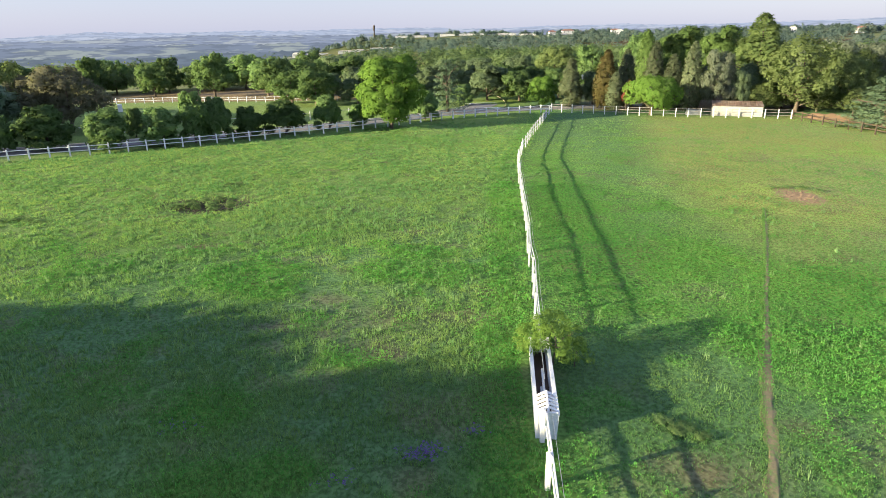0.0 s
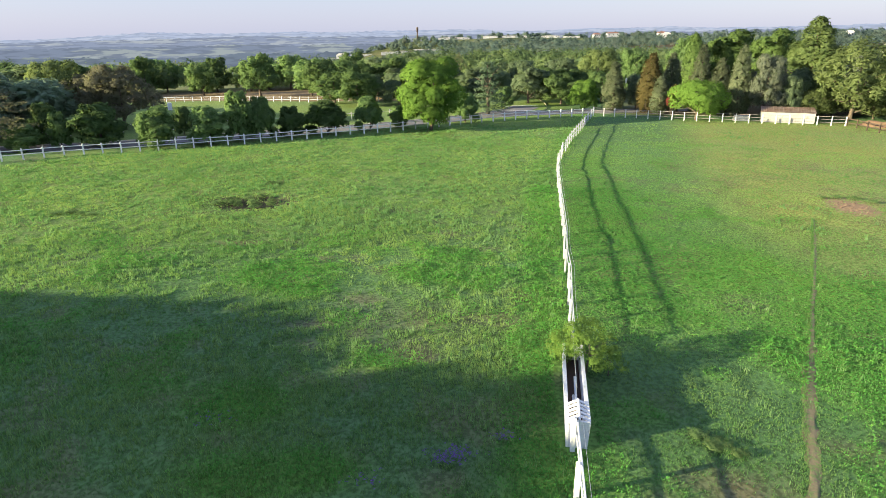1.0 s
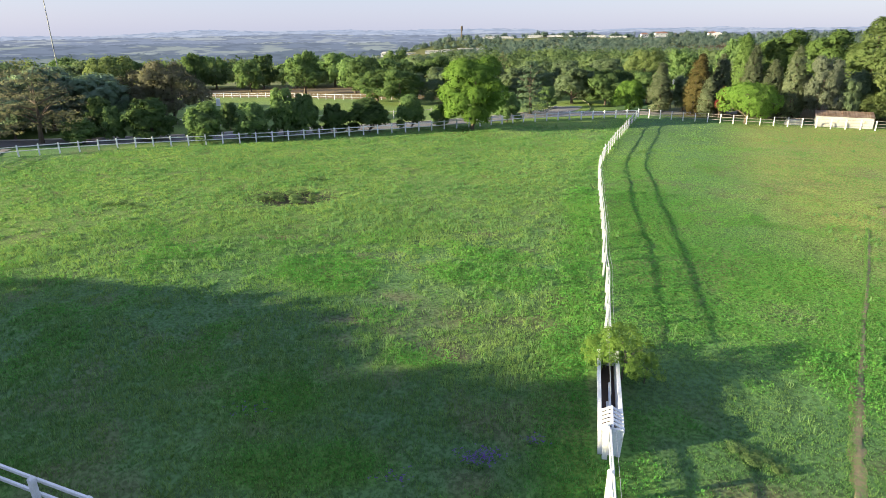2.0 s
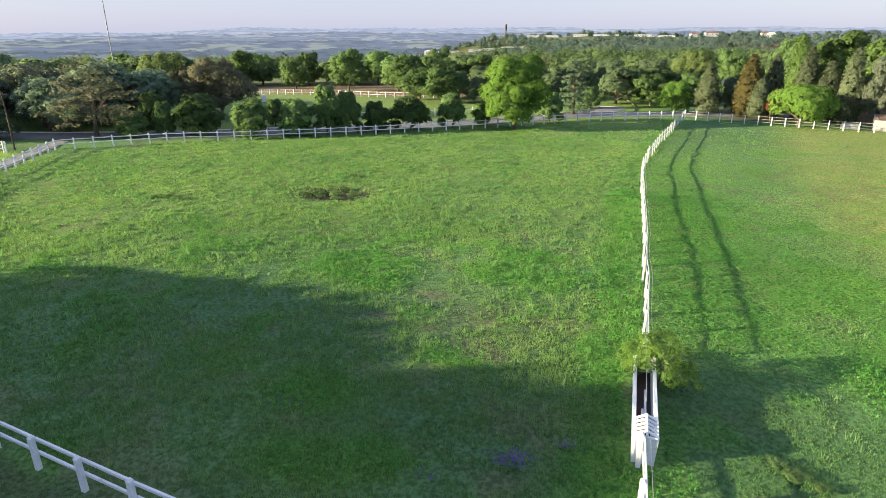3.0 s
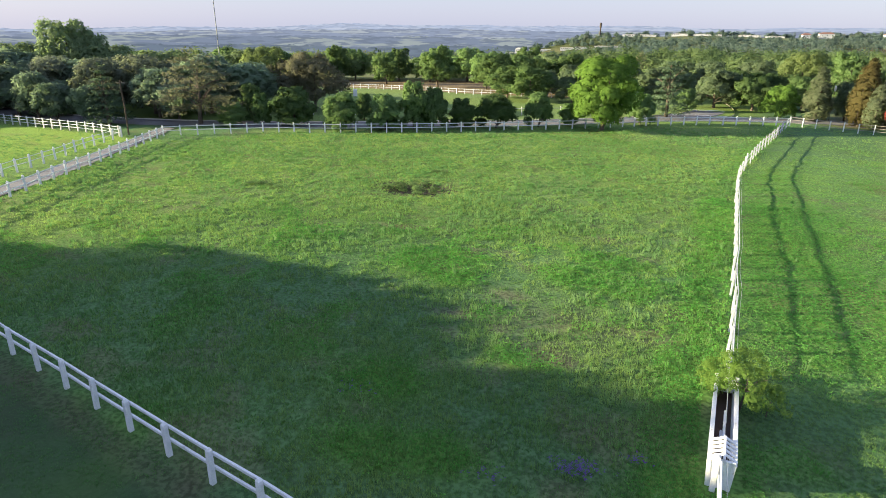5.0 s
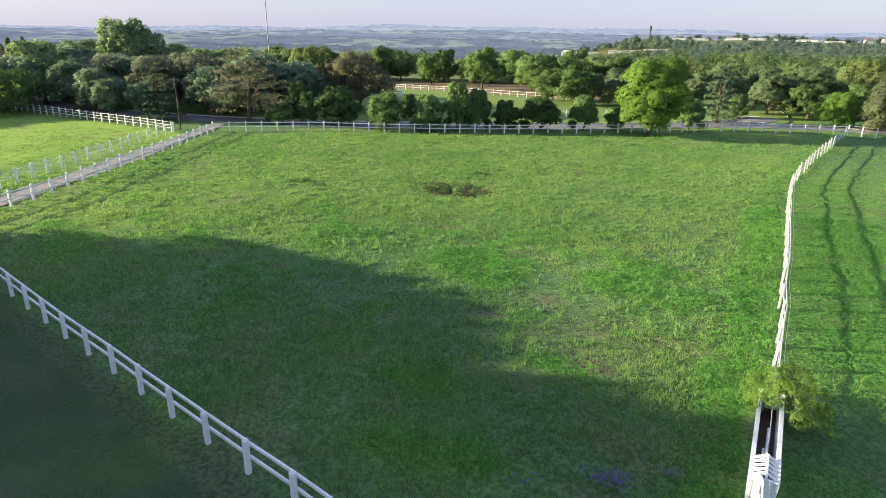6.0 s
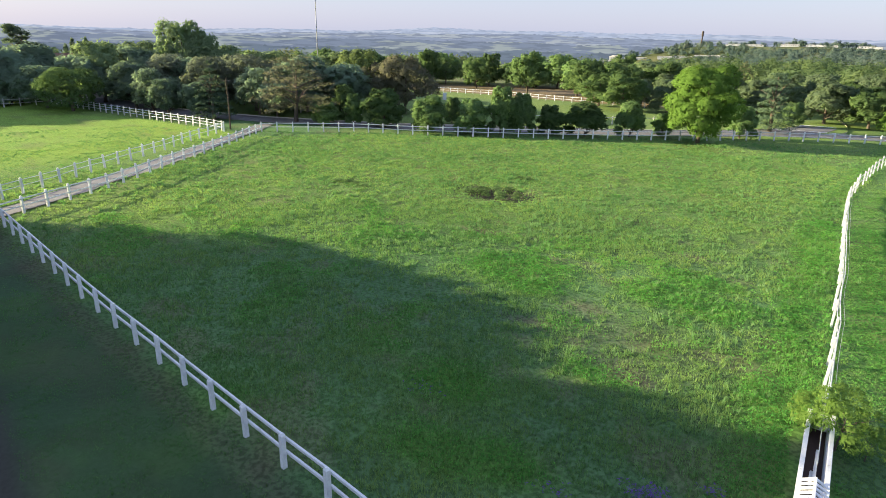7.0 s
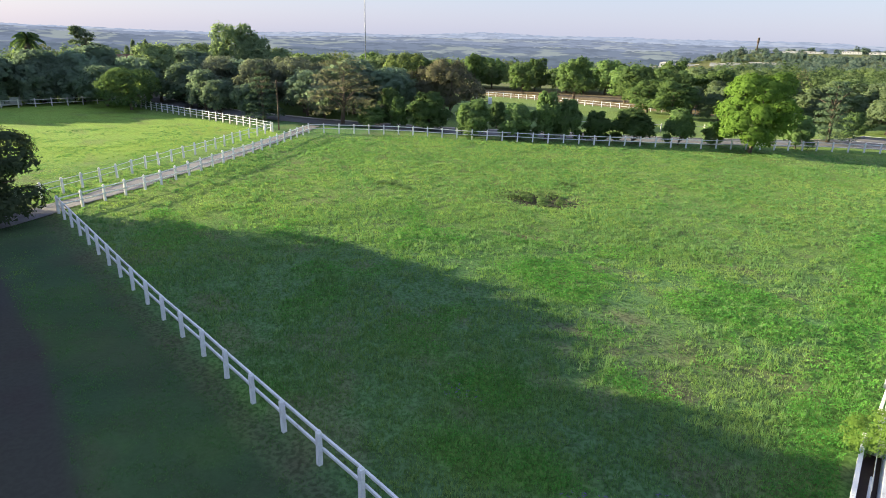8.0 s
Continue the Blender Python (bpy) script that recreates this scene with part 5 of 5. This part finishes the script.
def poles():
    bm = add_tube(bmesh.new(), [(0, 0, -0.5), (0, 0, 12), (0, 0, 34)], [0.13, 0.09, 0.04], 10)
    mast = thing("mast", pose(-93.6, 102.6, float(ground_z(-93.6, 102.6))), "tall slim grey steel mast above the trees", "mast")
    part("shaft", bm, MAST_STEEL, mast)
    box_part("base_plate", mast, STEEL, -0.5, -0.5, -0.2, 0.5, 0.5, 0.1)
    pole = thing("utility_pole", pose(-60.6, 51.2, 0, 0, 0, 40), "dark wooden utility pole at the lane corner", "pole")
    part("shaft", add_tube(bmesh.new(), [(0, 0, -0.4), (0.05, 0, 3), (0, 0, 6.2)], [0.11, 0.095, 0.08], 9), DARK_WOOD, pole)
    box_part("cross_arm", pole, POLE_WOOD, -0.5, 0.1, 5.85, 0.5, 0.19, 5.95)
    gz = float(ground_z(-176, 1030))
    rise = 26 - gz
    tower = thing("water_tower", pose(-176, 1030, gz), "dark water tower on the far ridge", "tower")
    part("column", add_tube(bmesh.new(), [(0, 0, -1), (0, 0, rise - 8)], [1.1, 0.9], 12), DARK_WOOD, tower)
    part("tank", add_tube(bmesh.new(), [(0, 0, rise - 8.1), (0, 0, rise - 7), (0, 0, rise - 1), (0, 0, rise)], [0.9, 1.6, 1.6, 1.2], 14), DARK_WOOD, tower)

    lamp = thing("lamp_post", pose(18.3, 105.2, 0), "white lamp post standing between cypresses", "lamp post")
    part("post", add_tube(bmesh.new(), [(0, 0, -0.3), (0, 0, 4.3)], [0.05, 0.035], 8), DARK_WOOD, lamp)
    part("lantern", add_tube(bmesh.new(), [(0, 0, 4.28), (0, 0, 4.4), (0, 0, 4.95), (0, 0, 5.1)], [0.07, 0.13, 0.17, 0.06], 10), PAINT, lamp, "white lantern head")


poles()


def clay_bank():
    x, y = np.meshgrid(np.linspace(-1.4, 1.4, 9), np.linspace(0, 8, 24))
    z = np.clip(1 - (x / 1.4) ** 2, 0, 1) * (0.5 + 0.6 * fbm(x * 1.5, y * 0.8, 15)) * np.clip(np.minimum(y, 8 - y) / 1.5, 0, 1) - 0.1
    idx = np.arange(x.size).reshape(x.shape)
    f = np.stack([idx[:-1, :-1], idx[:-1, 1:], idx[1:, 1:], idx[1:, :-1]], -1).reshape(-1, 4)
    ob = tagged(new("earth_bank", mesh_from("earth_bank", np.stack([x.ravel(), y.ravel(), z.ravel()], -1), f, CLAY)), "bank of bare orange clay under the trees", "bank", kind="structure")
    ob.matrix_basis = pose(47.3, 90.0, 0, 0, 0, -148)


clay_bank()
fence("pale posts and thin rails along the lawn", [(-66, 69), (-56.9, 73.8), (-50.6, 77.1), (-33.1, 84.9), (-28.8, 87), (-20.2, 93.1), (-14, 98)], 3.2, POST_CREAM, RAIL_CREAM, (0.95,), 0.1, 0.03, 14)
jump = thing("show_jump", pose(-61.5, 101.2, 0, 0, 0, 30), "small white show jump standing on the lawn", "jump")
for x0 in (-1.3, 1.3):
    box_part("upright", jump, PAINT, x0 - 0.35, -0.3, 0, x0 + 0.35, 0.3, 1.3, 0.03)
for z0 in (0.45, 0.85):
    box_part("bar", jump, DARK_WOOD, -0.95, -0.05, z0, 0.95, 0.05, z0 + 0.1)
gate = thing("metal_gate", pose(-104.6, 37.0, 0, 0, 0, 100), "pale blue-grey sheet gate in the shaded fence", "gate")
box_part("panel", gate, STEEL, -1.3, -0.03, 0.15, 1.3, 0.03, 1.3)
for x0 in (-1.4, 1.4):
    box_part("gate_post", gate, STEEL, x0 - 0.07, -0.07, -0.2, x0 + 0.07, 0.07, 1.5)


# ---- meadow grass ----
def in_meadow(x, y):
    """1 where grass grows: inside the paddocks and on the verges."""
    far = np.interp(x, [-101, -60.5, -56.3, -37.6, -18, -4.6, 12.6, 26.2, 44.5], [49.5, 49.5, 52.4, 64.6, 77.4, 88.8, 97.6, 91.8, 87.8])
    ok = (y < far + 1.2) & (x > -100) & (x < 49)
    lane_x = np.interp(y, [11, 15.5, 18.4, 23.3, 27.6, 31.8, 37.6, 45, 51.1, 56.8], [-40.5, -42.2, -42.9, -44.9, -46.8, -48.3, -51.0, -54.4, -57.5, -60.6])
    ok &= ~((np.abs(x - lane_x) < 1.2) & (y > 10))
    lane_y = np.interp(x, [-41, -31, -26, -21, -16, -12.7, 0, 14], [10.8, 8.8, 7.7, 6.6, 5.2, 4.1, 0.2, -4.0])
    ok &= ~(y < lane_y + 1.3)
    path_x = np.interp(y, [5, 10, 14.2, 18.9, 23.1, 27.7, 33.3, 42.6, 44], [6, 8.2, 9.9, 11.75, 13.5, 15.45, 17.9, 21.8, 22.4])
    ok &= ~((np.abs(x - path_x) < np.interp(y, [5, 18, 30, 44], [0.15, 0.11, 0.06, 0.03])) & (y < 44) & (hash2(x, y, 15) < 0.85))
    ok &= ~((np.abs(x - 3.95) < 0.6) & (y > 15.8) & (y < 21.2))
    hx, hy, ha, hb = HOLLOW
    ok &= ((x - hx) / ha) ** 2 + ((y - hy) / hb) ** 2 + fbm(x * 1.6, y * 1.6, 8) * 2.4 + 0.9 * (hash2(x, y, 5) < 0.6) > 1.95
    hx, hy, ha, hb = DIRT
    ok &= ((x - hx) / ha) ** 2 + ((y - hy) / hb) ** 2 + fbm(x * 1.4, y * 1.4, 9) * 2.2 > 1.75
    return ok


def growth(x, y):
    """0 to 1: from closely grazed turf to rank clumps."""
    clump = fbm(x / 0.55, y / 0.55, 61, 3)
    stand = fbm(x / 4.5, y / 4.5, 51, 3)
    return ramp(clump * 0.58 + stand * 0.42, 0.36, 0.65)


def sward(name, bands, material, label, seed, clover=False):
    rng = np.random.default_rng(seed)
    verts, tones = [], []
    for d0, d1, count, height, width in bands:
        d = np.sqrt(rng.uniform(d0 ** 2, d1 ** 2, count))
        az = np.radians(rng.uniform(-76, 37, count))
        x, y = 2 + d * np.sin(az), d * np.cos(az)
        rank, worn, grow = lush_spots(x, y), soil_spots(x, y), growth(x, y)
        inside = y > np.interp(x, *PADDOCK_NEAR) + 0.3
        if clover:
            keep = in_meadow(x, y) & (rank > rng.uniform(0.15, 0.9, count)) & inside
        else:
            keep = in_meadow(x, y) & (grow + 0.9 * rng.random(count) > 0.2) & (worn < rng.uniform(0.1, 1.0, count))
        x, y, grow, rank, inside = x[keep], y[keep], grow[keep], rank[keep], inside[keep]
        n = len(x)
        z = turf_z(x, y) - 0.012
        grazed = np.where(x > np.interp(y, [8, 24, 57, 98], [3.6, 4.2, 5.1, 12.6]), 0.3, 1.0)
        h = height * rng.uniform(0.6, 1.25, n) * (0.68 + 1.25 * grow * grazed) * np.where(inside, 1.0, 0.35) * (1 - 0.45 * ramp(-x, 46, 54))
        if clover:
            h = height * rng.uniform(0.5, 1.2, n) * (0.4 + 1.5 * fbm(x * 1.7, y * 1.7, 67)) * np.where((grazed < 1) & (y > 24), 0.5, 1.0)
        # Blades outside the near fence are darkened like the verge's painted shade.
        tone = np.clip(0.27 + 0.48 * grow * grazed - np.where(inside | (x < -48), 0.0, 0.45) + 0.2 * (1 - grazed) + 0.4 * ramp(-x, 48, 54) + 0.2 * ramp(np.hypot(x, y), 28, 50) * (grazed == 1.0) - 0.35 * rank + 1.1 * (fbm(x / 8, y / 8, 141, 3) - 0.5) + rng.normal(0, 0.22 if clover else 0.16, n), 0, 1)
        for k in range(3):
            a = rng.uniform(0, 2 * math.pi, n)
            lean = rng.uniform(0.1, 0.7, n) if not clover else rng.uniform(0.8, 2.2, n)
            w = width * rng.uniform(0.6, 1.3, n) * (0.8 if not clover else 1.0)
            bx, by = x + rng.normal(0, width * 1.2, n), y + rng.normal(0, width * 1.2, n)
            px, py_ = -np.sin(a) * w, np.cos(a) * w
            if clover:
                v = np.stack([np.stack([bx - px, by - py_, z + h * 0.6], -1), np.stack([bx + px, by + py_, z + h * 0.75], -1), np.stack([bx + np.cos(a) * w * 2.0, by + np.sin(a) * w * 2.0, z + h * 0.95], -1)], 1)
            else:
                v = np.stack([np.stack([bx - px, by - py_, z], -1), np.stack([bx + px, by + py_, z], -1), np.stack([bx + np.cos(a) * h * lean, by + np.sin(a) * h * lean, z + h], -1)], 1)
            verts.append(v.reshape(-1, 3))
            tones.append(np.repeat(np.clip(tone + rng.normal(0, 0.06, n), 0, 1), 3))
    v, t = np.concatenate(verts), np.concatenate(tones)
    tagged(new(name, mesh_from(name, v, np.arange(len(v)).reshape(-1, 3), material, t)), label, "grass", kind="stuff")


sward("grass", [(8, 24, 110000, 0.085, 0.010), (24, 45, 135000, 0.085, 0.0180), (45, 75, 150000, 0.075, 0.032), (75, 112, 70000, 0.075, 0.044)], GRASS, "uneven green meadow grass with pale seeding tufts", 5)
sward("clover", [(8, 26, 90000, 0.15, 0.020), (26, 50, 130000, 0.16, 0.032), (50, 80, 25000, 0.12, 0.06)], CLOVER, "patches of broad-leaved green clover and weeds", 6, True)


def tussocks(count, seed):
    """Taller seeding tufts that stand out of the sward."""
    rng = np.random.default_rng(seed)
    d = np.sqrt(rng.uniform(9.0 ** 2, 86.0 ** 2, count))
    az = np.radians(rng.uniform(-72, 36, count))
    x, y = 2 + d * np.sin(az), d * np.cos(az)
    inside = y > np.interp(x, *PADDOCK_NEAR) + 0.5
    right = x > np.interp(y, [8, 24, 57, 98], [3.6, 4.2, 5.1, 12.6])
    thick = fbm(x / 4, y / 4, 111, 3) * 0.6 + growth(x, y) * 0.25 - 0.32 * right
    keep = in_meadow(x, y) & inside & (thick + 0.5 * (rng.random(count) - 0.5) > 0.5) & (soil_spots(x, y) < 0.5)
    x, y, d = x[keep], y[keep], d[keep]
    n, blades = len(x), 9
    h = rng.uniform(0.13, 0.33, n) * rng.choice([1.0, 1.0, 1.4], n) * np.interp(d, [25, 60], [1.0, 0.7]) * (1 - 0.5 * ramp(-x, 46, 54))
    spread = np.repeat(rng.uniform(0.03, 0.10, n), blades)
    bx = np.repeat(x, blades) + rng.normal(0, 1, n * blades) * spread
    by = np.repeat(y, blades) + rng.normal(0, 1, n * blades) * spread
    hh = np.repeat(h, blades) * rng.uniform(0.55, 1.1, n * blades)
    w = np.repeat(np.clip(d * 0.0006, 0.009, 0.034), blades)
    a, lean = rng.uniform(0, 2 * math.pi, n * blades), rng.uniform(0.05, 0.6, n * blades)
    z = turf_z(bx, by) - 0.012
    px, py_ = -np.sin(a) * w, np.cos(a) * w
    v = np.stack([np.stack([bx - px, by - py_, z], -1), np.stack([bx + px, by + py_, z], -1), np.stack([bx + np.cos(a) * hh * lean, by + np.sin(a) * hh * lean, z + hh], -1)], 1)
    tone = np.repeat(np.clip(np.repeat(rng.uniform(0.1, 0.8, n) * np.interp(d, [25, 50], [1.0, 0.6]), blades) + rng.normal(0, 0.1, n * blades), 0, 1), 3)
    tagged(new("grass_tufts", mesh_from("grass_tufts", v.reshape(-1, 3), np.arange(n * blades * 3).reshape(-1, 3), TUFT, tone)), "pale seeding grass tufts scattered over the meadow", "grass", kind="stuff")


tussocks(90000, 21)


def path_edges(count, seed):
    """Short grass that hangs over both edges of the trodden path."""
    rng = np.random.default_rng(seed)
    c = smooth_line(FOOTPATH, 0.1)
    k = rng.integers(0, len(c) - 1, count)
    half = np.interp(c[k, 1], [5, 18, 30, 44], [0.22, 0.16, 0.10, 0.06])
    side = np.where(rng.random(count) < 0.75, -1, 1)
    x = c[k, 0] + side * half * rng.uniform(0.7, 1.9, count) + rng.normal(0, 0.03, count)
    y = c[k, 1] + rng.normal(0, 0.08, count)
    h, a = rng.uniform(0.04, 0.11, count) * np.where(side < 0, 1.0, 0.5), rng.uniform(0, 2 * math.pi, count)
    w, lean, z = np.hypot(x, y) * 0.0005, rng.uniform(0.3, 1.1, count), turf_z(x, y) - 0.01
    px, py_ = -np.sin(a) * w, np.cos(a) * w
    v = np.stack([np.stack([x - px, y - py_, z], -1), np.stack([x + px, y + py_, z], -1), np.stack([x + np.cos(a) * h * lean, y + np.sin(a) * h * lean, z + h], -1)], 1)
    tagged(new("path_grass", mesh_from("path_grass", v.reshape(-1, 3), np.arange(count * 3).reshape(-1, 3), GRASS, np.repeat(rng.uniform(0.1, 0.6, count), 3))), "short green grass overhanging a trodden path", "grass", kind="stuff")


path_edges(9000, 31)


def flower_patch(name, spots, seed):
    rng = np.random.default_rng(seed)
    verts, tones = [], []
    for cx, cy, rad, count in spots:
        c = np.column_stack([rng.normal(cx, rad, count), rng.normal(cy, rad * 0.6, count), rng.uniform(0.12, 0.3, count)])
        v, t = leaf_cloud(c, np.tile([0, 0, 1.0], (count, 1)), 0.05, rng)
        verts.append(v)
        tones.append(t)
    v, t = np.concatenate(verts), np.concatenate(tones)
    tagged(new(name, mesh_from(name, v, np.arange(len(v)).reshape(-1, 3), FLOWER, t)), "loose patches of small violet wildflowers", "flowers", kind="stuff")


flower_patch("wildflowers", [(0.0, 15.0, 0.28, 80), (0.35, 15.3, 0.25, 50), (1.7, 16.2, 0.2, 24), (-2.0, 13.8, 0.3, 24), (-8.0, 16.0, 0.5, 20)], 8)
